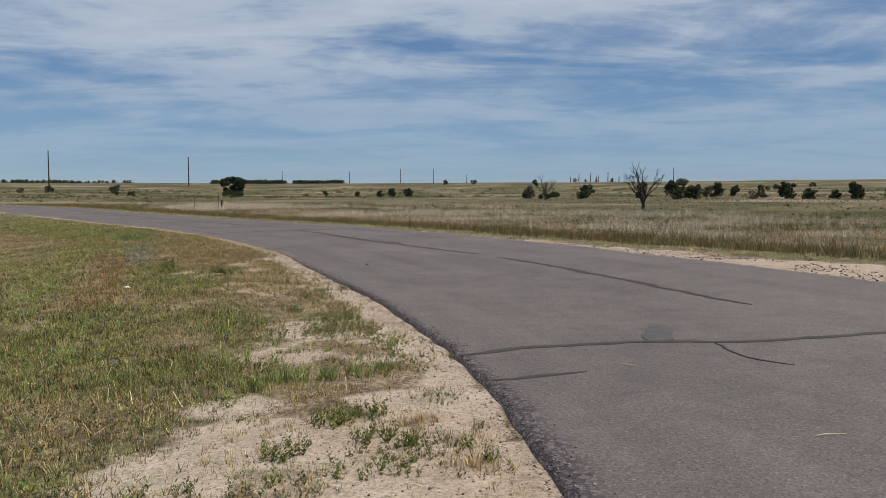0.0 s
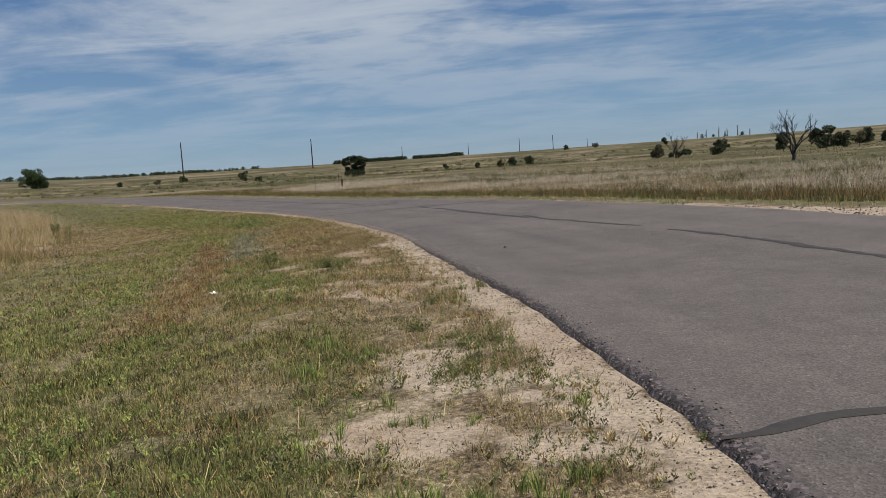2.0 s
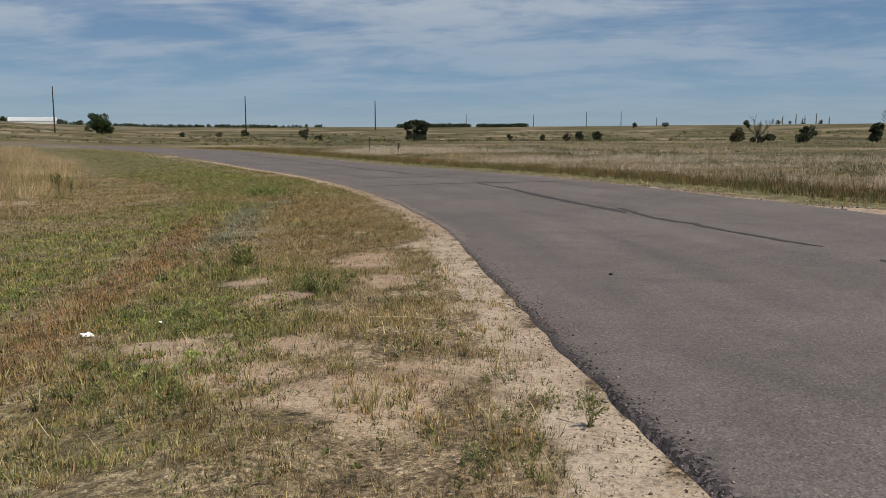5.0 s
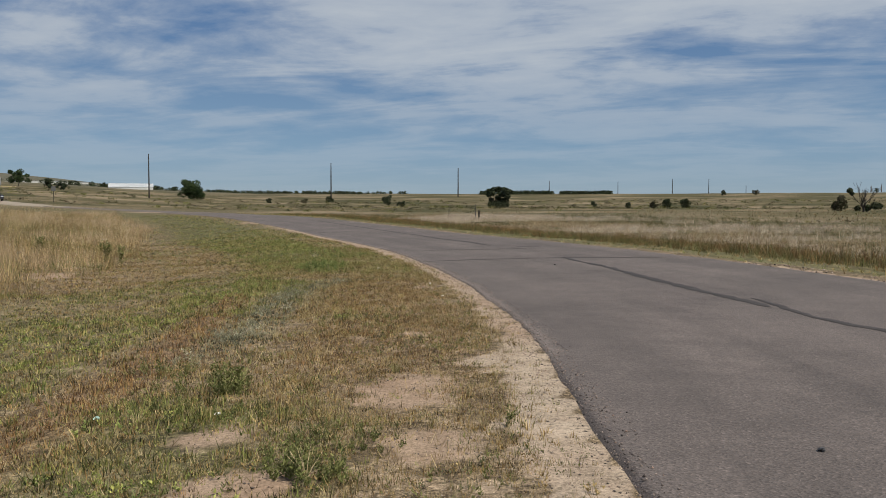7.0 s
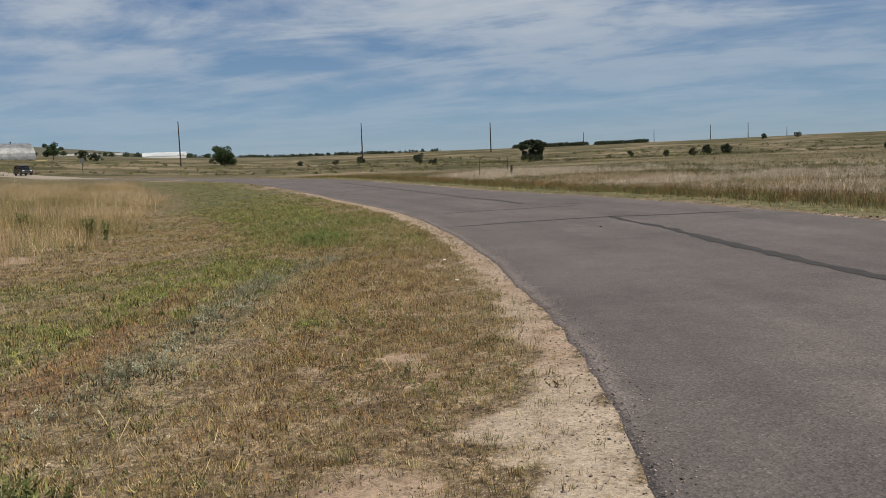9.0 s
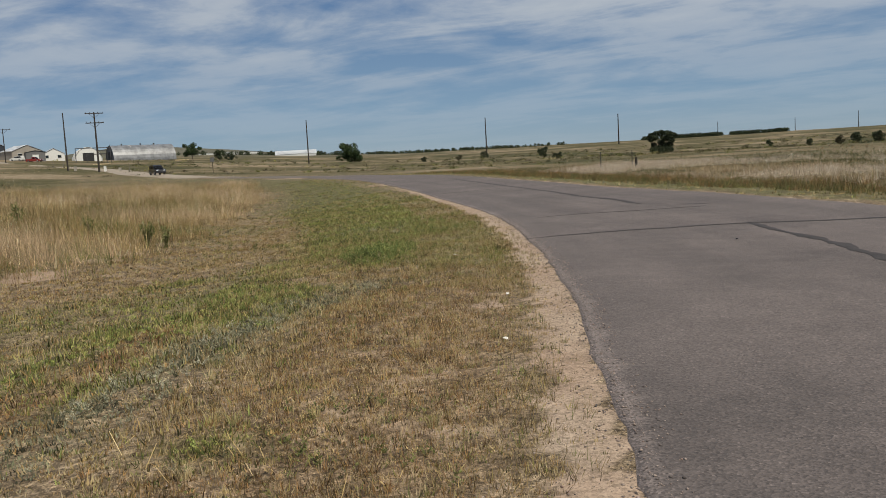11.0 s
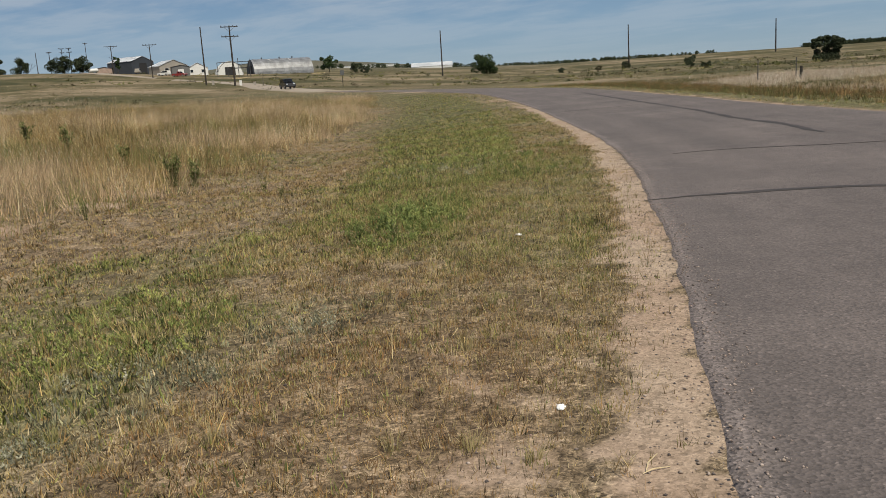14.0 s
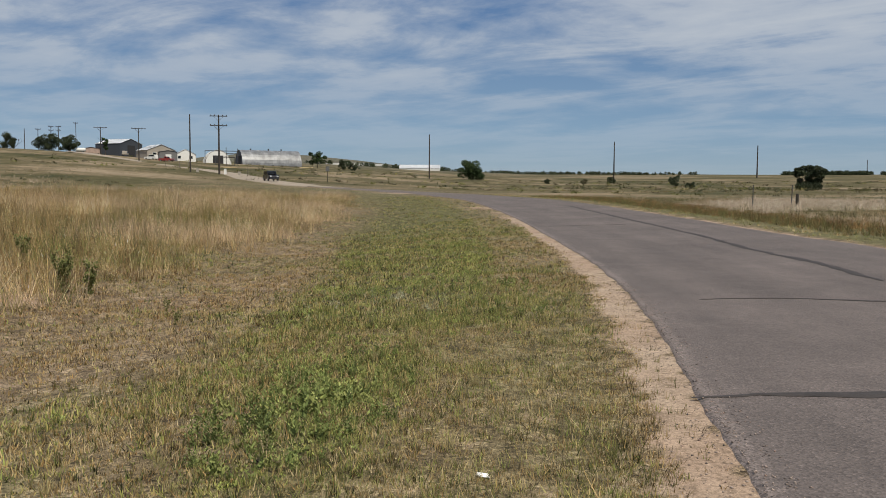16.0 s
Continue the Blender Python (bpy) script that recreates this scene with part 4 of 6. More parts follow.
def limbs(bm, base, top, r, spread, depth, rnd, tips, crook=0.18):
    """Branching limbs from base to top; their ends are gathered in tips."""
    base, top = Vector(base), Vector(top)
    length = (top - base).length
    mid = base.lerp(top, 0.5) + Vector((rnd.uniform(-1, 1), rnd.uniform(-1, 1), 0)) * length * crook * 0.5
    tube(bm, [base, mid, top], [r, r * 0.8, r * 0.55], 5)
    tips.append(tuple(top))
    if depth <= 0:
        return
    for _ in range(rnd.choice((2, 2, 3))):
        d = (top - base).normalized() + Vector((rnd.uniform(-1, 1), rnd.uniform(-1, 1), rnd.uniform(-0.2, 0.7))) * spread
        limbs(bm, top, top + d.normalized() * length * rnd.uniform(0.55, 0.85), r * 0.55, spread, depth - 1, rnd, tips, crook)


def tree(name, px, py, h, w, pal, leaves, label, category="tree", trunk=0.25, seed=1, leaf=0.3, stems=1, lobes=9, shape=()):
    """A tree or bush on the plan at px, py, h metres high and w wide."""
    rnd = random.Random(seed)
    x, y = px * K, py * K
    t = thing(name, x, y, float(ground_z(np.array([x]), np.array([y]))[0]) - 0.05)
    bm, tips = bmesh.new(), []
    for s in range(stems):
        lean = Vector((rnd.uniform(-1, 1), rnd.uniform(-1, 1), 0)) * w * (0.10 if stems == 1 else 0.22)
        limbs(bm, (lean.x * 0.2, lean.y * 0.2, 0), (lean.x, lean.y, h * max(trunk, 0.12) + 0.15 * h), max(0.04, h * 0.022), 0.8, 2 if leaves else 3, rnd, tips)
    part("trunk", bm, M_BARK if leaves else M_DEADWOOD, t)
    if leaves:
        cs, rs = [], []
        for across, up, size in shape:
            cs.append((across * w, rnd.uniform(-0.22, 0.22) * w, up * h))
            rs.append(size * min(w, h))
        for i in range(0 if shape else lobes):
            a, q = rnd.uniform(0, math.tau), rnd.random() ** 0.6
            zz = trunk + (0.84 - trunk) * (i + rnd.random()) / lobes
            fall = math.sqrt(max(0.08, 1 - ((zz - trunk) / (1.0 - trunk) - 0.35) ** 2 * 1.8))
            cs.append((math.cos(a) * q * w * 0.36 * fall, math.sin(a) * q * w * 0.36 * fall, zz * h))
            rs.append(min(w, h) * rnd.uniform(0.12, 0.25))
        leaf_cloud("crown", cs, rs, leaves, leaf, pal, t, "")
    return tagged(t, label, category)


def dead_branches(px, py, h, w, seed, label, lower=None):
    """Bare grey limbs that fan upwards, with twigs."""
    rnd = random.Random(seed)
    x, y = px * K, py * K
    t = thing("dead_tree", x, y, float(ground_z(np.array([x]), np.array([y]))[0]) - 0.05)
    bm = bmesh.new()
    tube(bm, [(0, 0, 0), (0.05, 0, h * 0.16), (0.02, 0.05, h * 0.3)], [h * 0.062, h * 0.054, h * 0.044], 8)
    part("trunk", bm, M_DEADBARK, t, "weathered dark trunk")
    for k in range(8):
        bm, tips = bmesh.new(), []
        a = k * 2.4 + rnd.uniform(-0.3, 0.3)
        out = rnd.uniform(0.06, 0.46) * w
        b0 = (0.02, 0.05, h * rnd.uniform(0.12, 0.3))
        top = (math.cos(a) * out, math.sin(a) * out, h * rnd.uniform(0.55, 0.74))
        limbs(bm, b0, top, h * 0.032, 0.42, 3, rnd, tips, 0.5)
        part("branch", bm, M_DEADBARK, t)
    return tagged(t, label, "dead tree")


UMBRELLA = ((-0.38, 0.84, 0.15), (-0.22, 0.90, 0.17), (-0.04, 0.92, 0.18), (0.14, 0.90, 0.18), (0.30, 0.86, 0.17), (0.40, 0.80, 0.14), (-0.40, 0.64, 0.13), (-0.18, 0.70, 0.15), (0.34, 0.60, 0.18), (0.14, 0.66, 0.16),
            (-0.02, 0.50, 0.16), (-0.26, 0.40, 0.14), (0.26, 0.40, 0.17), (0.05, 0.36, 0.16), (-0.22, 0.17, 0.18), (-0.04, 0.20, 0.20), (0.14, 0.20, 0.20), (0.30, 0.17, 0.18))
LOPSIDED = ((-0.42, 0.93, 0.13), (-0.34, 0.80, 0.08), (-0.16, 0.18, 0.14), (0.08, 0.20, 0.18), (0.28, 0.28, 0.20), (0.40, 0.26, 0.16))
tree("juniper_tree", -66.2, 263.1, 5.4, 7.4, JUNIPER * 0.8, 7500, "dark flat-topped juniper tree with open sides on dry range", trunk=0.12, seed=3, leaf=0.20, stems=4, shape=UMBRELLA)
tree("cottonwood_tree", -226.3, 337.6, 8.0, 11.0, BROADLEAF * 0.8, 7000, "round dark green cottonwood tree in dry grass", trunk=0.10, seed=5, leaf=0.27, lobes=26)
tree("elm_tree", -335.4, 349.0, 8.0, 12.0, BROADLEAF * 0.8, 2600, "tall sparse elm tree beside a metal hut", trunk=0.25, seed=8, leaf=0.27, lobes=13)
dead_branches(20.1, 85.7, 2.55, 1.9, 11, "leafless grey dead tree standing in pale grass")
BUSHES_EAST = ((16.9, 171.2, 2.3, 1.9), (28.1, 169.7, 2.5, 3.2), (38.5, 165.6, 2.9, 1.9), (43.6, 159.1, 3.3, 4.6), (46.4, 158.0, 2.4, 2.6), (57.5, 154.6, 2.3, 3.3),
          (61.8, 152.9, 2.7, 2.6), (65.5, 151.6, 1.7, 2.2), (72.1, 148.4, 2.6, 2.8), (73.5, 158.8, 1.4, 2.2), (75.6, 141.6, 3.2, 2.6), (64.5, 199.9, 3.0, 3.2),
          (74.6, 217.6, 2.6, 1.9))
BUSHES_WEST = ((-42.2, 297.0, 1.8, 1.7), (-30.0, 288.4, 1.8, 1.4), (-21.1, 274.2, 2.0, 2.0), (-16.7, 264.5, 2.6, 2.1), (-11.7, 264.7, 2.6, 2.4),
          (-120.5, 307.2, 3.0, 3.4), (-98.0, 262.3, 1.5, 2.0), (-163.6, 323.6, 1.7, 3.0), (-157.0, 333.5, 2.4, 3.2), (-175.7, 316.8, 1.8, 2.4), (-112.5, 303.0, 1.4, 1.6),
          (0.4, 600.0, 3.0, 3.4), (21.2, 619.6, 3.0, 5.0), (145.8, 372.5, 2.0, 2.6), (179.5, 412.7, 2.0, 3.4), (-308.4, 340.6, 4.0, 5.0), (-363.1, 217.8, 6.0, 7.4),
          (-350.4, 220.5, 5.8, 5.5), (-384.0, 211.3, 6.0, 8.0), (-394.0, 204.0, 8.0, 6.0), (-372.0, 219.0, 5.0, 8.0), (-357.0, 222.0, 4.4, 7.0), (-402.0, 205.0, 5.5, 9.0), (-300.0, 338.0, 3.0, 5.0), (-290.0, 330.0, 2.4, 5.0))
for n, (px, py, h, w) in enumerate(BUSHES_EAST + BUSHES_WEST):
    tree("bush", px, py, h * 1.12, w * 1.25, JUNIPER * 0.85 if n % 5 or n > 26 else SCRUB * 0.7, int(1500 + 900 * max(0, h - 2)), "dark green bush scattered on dry open range", "bush", 0.14, 20 + n, 0.10 + 0.016 * h, 2, 15)["group"] = "bushes on the range"
tree("small_tree", 41.4, 133.8, 2.0, 2.0, SCRUB, 380, "small leafy tree on a bare stem", "tree", 0.4, 61, 0.2, 1, 6)
tree("half_dead_tree", 19.2, 160.9, 3.2, 4.4, JUNIPER * 0.85, 1300, "bush with dead grey branches above green foliage", "bush", 0.12, 62, 0.14, 3, shape=LOPSIDED)
dead_branches(19.0, 160.4, 2.5, 2.2, 13, "leafless grey upright branches among a green bush")
tree("poplar_tree", -352.3, 237.1, 7.5, 3.0, BROADLEAF, 500, "narrow green tree behind a grey shed", "tree", 0.25, 63, 0.4, 1, 8)


def tree_row(name, a, b, n, h0, h1, label, wide=1.0):
    """A far belt of trees, too many and too small to tell apart."""
    pts, cols = [], []
    for i in range(n):
        u = (i + rng.random()) / n
        if rng.random() < 0.06:
            continue
        x, y = (a[0] + (b[0] - a[0]) * u) * K, (a[1] + (b[1] - a[1]) * u + rng.uniform(-6, 6)) * K
        h = rng.uniform(h0, h1)
        z = float(ground_z(np.array([x]), np.array([y]))[0])
        m = 130
        f = rng.random(m)
        r = h * 0.5 * wide * np.sqrt(np.maximum(0.05, 1 - (f * 1.5 - 0.45) ** 2))
        c = np.stack([x + rng.normal(size=m) * r * 0.6, y + rng.normal(size=m) * r * 0.6, z + f * h], 1)
        s = h * 0.12
        d1, d2 = rng.normal(size=(m, 3)) * s, rng.normal(size=(m, 3)) * s
        pts.append(np.stack([c - d1, c + d2, c + d1], 1).reshape(-1, 3))
        cols.append(np.repeat(pick(JUNIPER, m), 3, 0))
    v = np.concatenate(pts)
    ob = mesh_object(name, v, np.arange(len(v)).reshape(-1, 3), M_LEAF)
    set_tone(ob, np.concatenate(cols))
    return tagged(ob, label, "trees", kind="stuff")


tree_row("windbreak", (-191.2, 694.1), (-134, 707), 95, 1.9, 2.7, "dark belt of planted trees along a ridge")
tree_row("windbreak", (-128, 708), (-86.7, 714.8), 75, 1.8, 2.5, "dark belt of planted trees along a ridge")
tree_row("tree_belt", (-401.4, 611.7), (-290, 672), 150, 1.2, 2.3, "far dark belt of trees at the edge of fields", 1.2)
tree_row("tree_belt", (-290, 672), (-255, 690), 16, 1.2, 2.6, "far dark belt of trees at the edge of fields", 1.2)
tree_row("tree_belt", (-470, 470), (-405, 605), 60, 1.4, 3.0, "far dark belt of trees at the edge of fields", 1.3)
tree_row("far_trees", (118, 791), (163, 783), 4, 2.0, 3, "far scattered trees on the skyline")


def far_snag(px, py, h, seed):
    x, y = px * K, py * K
    t = thing("snag", x, y, float(ground_z(np.array([x]), np.array([y]))[0]))
    bm = bmesh.new()
    rnd = random.Random(seed)
    tube(bm, [(0, 0, 0), (rnd.uniform(-0.2, 0.2), 0, h * 0.5), (rnd.uniform(-0.3, 0.3), 0, h)], [0.42, 0.36, 0.15], 6)
    for _ in range(5):
        z = h * rnd.uniform(0.3, 0.8)
        tube(bm, [(0, 0, z), (rnd.uniform(-0.8, 0.8), rnd.uniform(-0.5, 0.5), z + h * 0.18)], [0.2, 0.08], 5)
    part("trunk", bm, M_DEADWOOD, t)
    return tagged(t, "bare tall dead trunk on the far skyline", "dead tree", group="dead trunks on the skyline")


for n, u in enumerate((0.0, 0.17, 0.40, 0.52, 0.56, 0.75, 0.97)):
    far_snag(117.6 + 45 * u, 791.3 - 8 * u, 4.8 + 1.5 * (n % 3), n)


# ---- poles ----
def crossarm(bm, z, half, r=0.06):
    return box(bm, -half, half, -r, r, z - r, z + r, 0.015)


def utility_pole(px, py, h, arms=(), label="", r=0.16, turn=0.0, lean=0.0, top=None):
    x, y = px * K, py * K
    if top:
        h = top - float(ground_z(np.array([x]), np.array([y]))[0]) + 0.3
    t = new("utility_pole")
    t.matrix_world = pose(x, y, float(ground_z(np.array([x]), np.array([y]))[0]) - 0.3, 0, lean, turn)
    bm = bmesh.new()
    tube(bm, [(0, 0, 0), (0, 0, h * 0.5), (0, 0, h)], [r * 1.15, r * 0.95, r * 0.7], 10)
    part("pole", bm, M_POLE, t, "dark creosoted timber pole")
    for down, half in arms:
        z = h - down
        bm = bmesh.new()
        crossarm(bm, z, half, 0.09)
        bm.transform(Matrix.Translation((0, -r - 0.08, 0)))
        arm = part("crossarm", bm, M_POLE, t)
        for k in (-0.92, -0.45, 0.45, 0.92):
            bm = bmesh.new()
            tube(bm, [(k * half, -r - 0.08, z + 0.09), (k * half, -r - 0.08, z + 0.2), (k * half, -r - 0.08, z + 0.32)], [0.05, 0.09, 0.05], 7)
            part("insulator", bm, M_DARKSTEEL, arm)
        bm = bmesh.new()
        tube(bm, [(-half * 0.6, -r - 0.04, z), (0, -r - 0.04, z - half * 0.55)], [0.035, 0.035], 5)
        tube(bm, [(half * 0.6, -r - 0.04, z), (0, -r - 0.04, z - half * 0.55)], [0.035, 0.035], 5)
        part("brace", bm, M_DARKSTEEL, t)
    return tagged(t, label or "plain dark timber pole standing in dry grass", "utility pole", group="utility poles")


utility_pole(-216.6, 294.9, 16.0, r=0.22, top=20.1)
utility_pole(-187.5, 398.9, 14.6, r=0.27, top=21.2)
utility_pole(-159.5, 524.6, 14.6, r=0.32, top=23.8)
for px, py in ((-163.0, 844.4), (-101.3, 894.3), (-42.3, 798.9), (-11.2, 799.9), (198.6, 458.8 * 1.6)):
    utility_pole(px, py, 11.5, r=0.26)
utility_pole(22.9, 899.7, 8.0, r=0.24)
utility_pole(-186.7, 169.9, 13.6, ((0.3, 1.9), (2.4, 1.9)), "timber power pole with two crossarms beside a gravel lane", 0.2, 48)
utility_pole(-199.1, 170.1, 13.6, (), "plain dark timber pole beside a gravel lane", 0.17)
utility_pole(-286.2, 211.0, 10.9, ((0.3, 2.2),), "timber power pole with one crossarm beside a gravel lane", 0.16, 58)
utility_pole(-352.3, 235.0, 10.6, ((0.3, 2.4),), "timber power pole with one crossarm behind bushes", 0.18, 58)
for px, py, h, arms in ((-391.9, 227.6, 9.2, ((0.3, 1.0),)), (-394.4, 222.6, 9.0, ()), (-389.4, 232.4, 10.6, ((0.3, 1.0), (1.8, 1.0))), (-388.0, 235.2, 10.8, ((0.3, 1.0), (1.8, 1.0))), (-428.0, 266.0, 15.0, ((0.5, 1.0),))):
    utility_pole(px, py, h, arms, "timber power pole standing among bushes by farm sheds", 0.15, 60)


# ---- fence posts, sign ----
def stake(px, py, h, r, mat, label, name="fence_post"):
    x, y = px * K, py * K
    t = thing(name, x, y, float(ground_z(np.array([x]), np.array([y]))[0]) - 0.1)
    bm = bmesh.new()
    tube(bm, [(0, 0, 0), (0.005, 0, h * 0.6), (0.01, 0.01, h + 0.1)], [r, r, r * 0.9], 8)
    part("post", bm, mat, t)
    return tagged(t, label, "post", group="fence posts")


stake(-27.8, 93.3, 1.35, 0.032, M_DARKSTEEL, "thin dark steel fence post in tall grass")
stake(-26.1, 96.9, 1.35, 0.032, M_DARKSTEEL, "thin dark steel fence post in tall grass")
stake(-25.7, 96.8, 0.80, 0.10, M_POLE, "short thick wooden fence post in tall grass")
for px, py in ((-248, 196), (-232, 190), (-222, 186), (-178, 172)):
    stake(px, py, 1.9, 0.07, M_DEADWOOD, "weathered wooden fence post along a gravel lane")


def road_sign(px, py):
    x, y = px * K, py * K
    t = thing("road_sign", x, y, float(ground_z(np.array([x]), np.array([y]))[0]) - 0.1, 40)
    bm = bmesh.new()
    box(bm, -0.05, 0.05, -0.05, 0.05, 0, 3.1, 0.01)
    part("post", bm, M_POLE, t, "dark wooden sign post")
    bm = bmesh.new()
    box(bm, -0.38, 0.38, -0.075, -0.055, 2.25, 3.15, 0.008)
    part("panel", bm, M_SIGN, t, "grey back of a metal sign panel")
    return tagged(t, "metal road sign on dark post beside gravel lane", "sign")


road_sign(-143.6, 166.0)


# ---- buildings ----
def stand(name, px, py, turn, drop=0.4):
    x, y = px * K, py * K
    return thing(name, x, y, float(ground_z(np.array([x]), np.array([y]))[0]) - drop, turn)


def quonset(px, py, turn, length, radius, label, mat=M_STEEL, bays=22, vents=True):
    t = stand("quonset_hut", px, py, turn)
    rise = radius * 1.12
    for k in range(bays):
        x0 = -length / 2 + length * k / bays
        x1 = x0 + length / bays
        g = 0.09 if k % 2 else 0.0
        arc = [(math.cos(a) * (radius + g), math.sin(a) * (rise + g)) for a in np.linspace(0, math.pi, 17)]
        bm = bmesh.new()
        for i in range(16):
            q = [bm.verts.new((xx, *p)) for xx, p in ((x0, arc[i]), (x1, arc[i]), (x1, arc[i + 1]), (x0, arc[i + 1]))]
            bm.faces.new(q)
        bmesh.ops.remove_doubles(bm, verts=bm.verts[:], dist=0.001)
        bmesh.ops.solidify(bm, geom=bm.faces[:], thickness=0.06)
        part("roof_panel", bm, mat, t)
    for s in (-1, 1):
        bm = bmesh.new()
        prism(bm, [(math.cos(a) * radius * 0.97, math.sin(a) * rise * 0.97) for a in np.linspace(0, math.pi, 17)], s * (length / 2 - 0.3), s * (length / 2 - 0.15))
        end = part("end_wall", bm, M_TIN if s > 0 else mat if mat is M_WHITE else M_GREY, t)
        # no hole in the wall: a black slab stands in for the shade inside
        bm = bmesh.new()
        box(bm, s * (length / 2 - 0.12) - 0.04, s * (length / 2 - 0.12) + 0.04, -radius * 0.4, radius * 0.4, 0.2, rise * 0.62)
        part("doorway", bm, M_SHADOWGAP, end, "near-black slab standing in for a shaded doorway")
    if vents:
        for u in (-0.30, 0.0, 0.22):
            bm = bmesh.new()
            tube(bm, [(u * length, 0, rise), (u * length, 0, rise + 0.5), (u * length, 0, rise + 0.75)], [0.25, 0.25, 0.32], 10)
            part("roof_vent", bm, M_DARKSTEEL, t)
        # two slanted opaque white patches just off the curved roof
        for u in (-0.16, 0.14):
            bm = bmesh.new()
            a0, a1 = math.radians(60), math.radians(80)
            for y, z, yy, zz in ((-math.cos(a0) * radius, math.sin(a0) * rise, -math.cos(a1) * radius, math.sin(a1) * rise),):
                q = [bm.verts.new(v) for v in ((u * length - 0.9, y * 1.02, z * 1.02), (u * length + 0.6, y * 1.02, z * 1.02), (u * length + 0.1, yy * 1.02, zz * 1.02), (u * length - 1.4, yy * 1.02, zz * 1.02))]
                bm.faces.new(q)
            bmesh.ops.solidify(bm, geom=bm.faces[:], thickness=0.04)
            part("white_roof_patch", bm, M_WHITE, t, "slanted white patch on a curved roof")
    return tagged(t, label, "hut")


quonset(-334.3, 314.3, 66, 26.0, 6.0, "corrugated silver quonset hut with roof vents", M_HUT)


def shed(px, py, turn, length, depth, eave, ridge, wall_mat, roof_mat, label, doors=(), category="shed", name="metal_shed", windows=(), over=0.35):
    """A gabled building whose ridge runs along its own y; the gable in front faces -y."""
    t = stand(name, px, py, turn)
    h, e = 0.4 + eave, 0.4 + ridge
    for s in (-1, 1):
        bm = bmesh.new()
        box(bm, s * length / 2 - 0.1, s * length / 2 + 0.1, -depth / 2, depth / 2, 0, h)
        part("side_wall", bm, wall_mat, t)
        bm = bmesh.new()
        out = [(-length / 2 + 0.1, 0), (length / 2 - 0.1, 0), (length / 2 - 0.1, h), (0, e - 0.05), (-length / 2 + 0.1, h)]
        prism(bm, out, s * depth / 2 - 0.1, s * depth / 2 + 0.1)
        bm.transform(Matrix(((0, 1, 0, 0), (1, 0, 0, 0), (0, 0, 1, 0), (0, 0, 0, 1))))
        bmesh.ops.recalc_face_normals(bm, faces=bm.faces)
        part("gable_wall", bm, wall_mat, t)
        bm = bmesh.new()
        slope = (e - h) / (length / 2)
        x1 = s * (length / 2 + over)
        z1 = h - slope * over
        a = [bm.verts.new(v) for v in ((0, -depth / 2 - over, e), (x1, -depth / 2 - over, z1), (x1, depth / 2 + over, z1), (0, depth / 2 + over, e))]
        bm.faces.new(a)
        bmesh.ops.solidify(bm, geom=bm.faces[:], thickness=0.16)
        bmesh.ops.recalc_face_normals(bm, faces=bm.faces)
        part("roof", bm, roof_mat, t)
    for x0, x1, z1 in doors:
        bm = bmesh.new()
        box(bm, x0, x1, -depth / 2 - 0.16, -depth / 2 - 0.10, 0.35, 0.4 + z1, 0.01)
        # tall ones are black slabs in place of the shade in an open door
        part("door", bm, M_SHADOWGAP if z1 > 2.6 else M_WHITE, t)
    for x0, x1, z0, z1 in windows:
        bm = bmesh.new()
        box(bm, x0, x1, -depth / 2 - 0.16, -depth / 2 - 0.10, 0.4 + z0, 0.4 + z1, 0.01)
        w = part("window", bm, M_WHITE, t)
        bm = bmesh.new()
        box(bm, x0 + 0.1, x1 - 0.1, -depth / 2 - 0.185, -depth / 2 - 0.165, 0.5 + z0, 0.3 + z1)
        part("pane", bm, M_GLASS, w)
    return tagged(t, label, category)


shed(-370.4, 254.9, 103, 12.0, 13.0, 4.9, 6.9, M_GREY, M_WHITEROOF, "slate grey metal shed with white roof and dark opening", ((-2.0, 2.0, 4.2),))
shed(-328.5, 246.5, 82, 11.0, 9, 3.2, 5.3, M_CREAM, M_WHITEROOF, "cream metal building with white gabled roof", ((3.2, 5.6, 2.3),), "building", "metal_building", ((-3.6, -2.0, 1.2, 2.3),))
shed(-314.8, 242.9, 60, 6.0, 6, 3.2, 3.7, M_DULL, M_DULL, "low grey lean-to shed beside a cream building", ((-1.0, 1.0, 2.2),))
shed(-323.1, 257.0, 62, 7.2, 7, 2.7, 4.6, M_WHITE, M_WHITEROOF, "small white house with dark windows", ((-0.6, 0.4, 2.1),), "house", "house", ((-2.9, -1.7, 0.9, 2.1), (1.2, 2.6, 0.9, 2.1)))
quonset(-324.2, 275.2, 150, 7.0, 5.0, "small white rounded hut behind a steel frame", M_WHITE, 8, False)
shed(-410.0, 528.0, 128, 15, 26, 1.2, 3.6, M_WHITE, M_WHITEROOF, "long low white metal barn in far fields", (), "barn", "barn")
shed(-470.0, 512.0, 40, 50, 5, 0.9, 1.6, M_WHITE, M_WHITEROOF, "long low white shed in far fields", (), "shed", "low_shed")


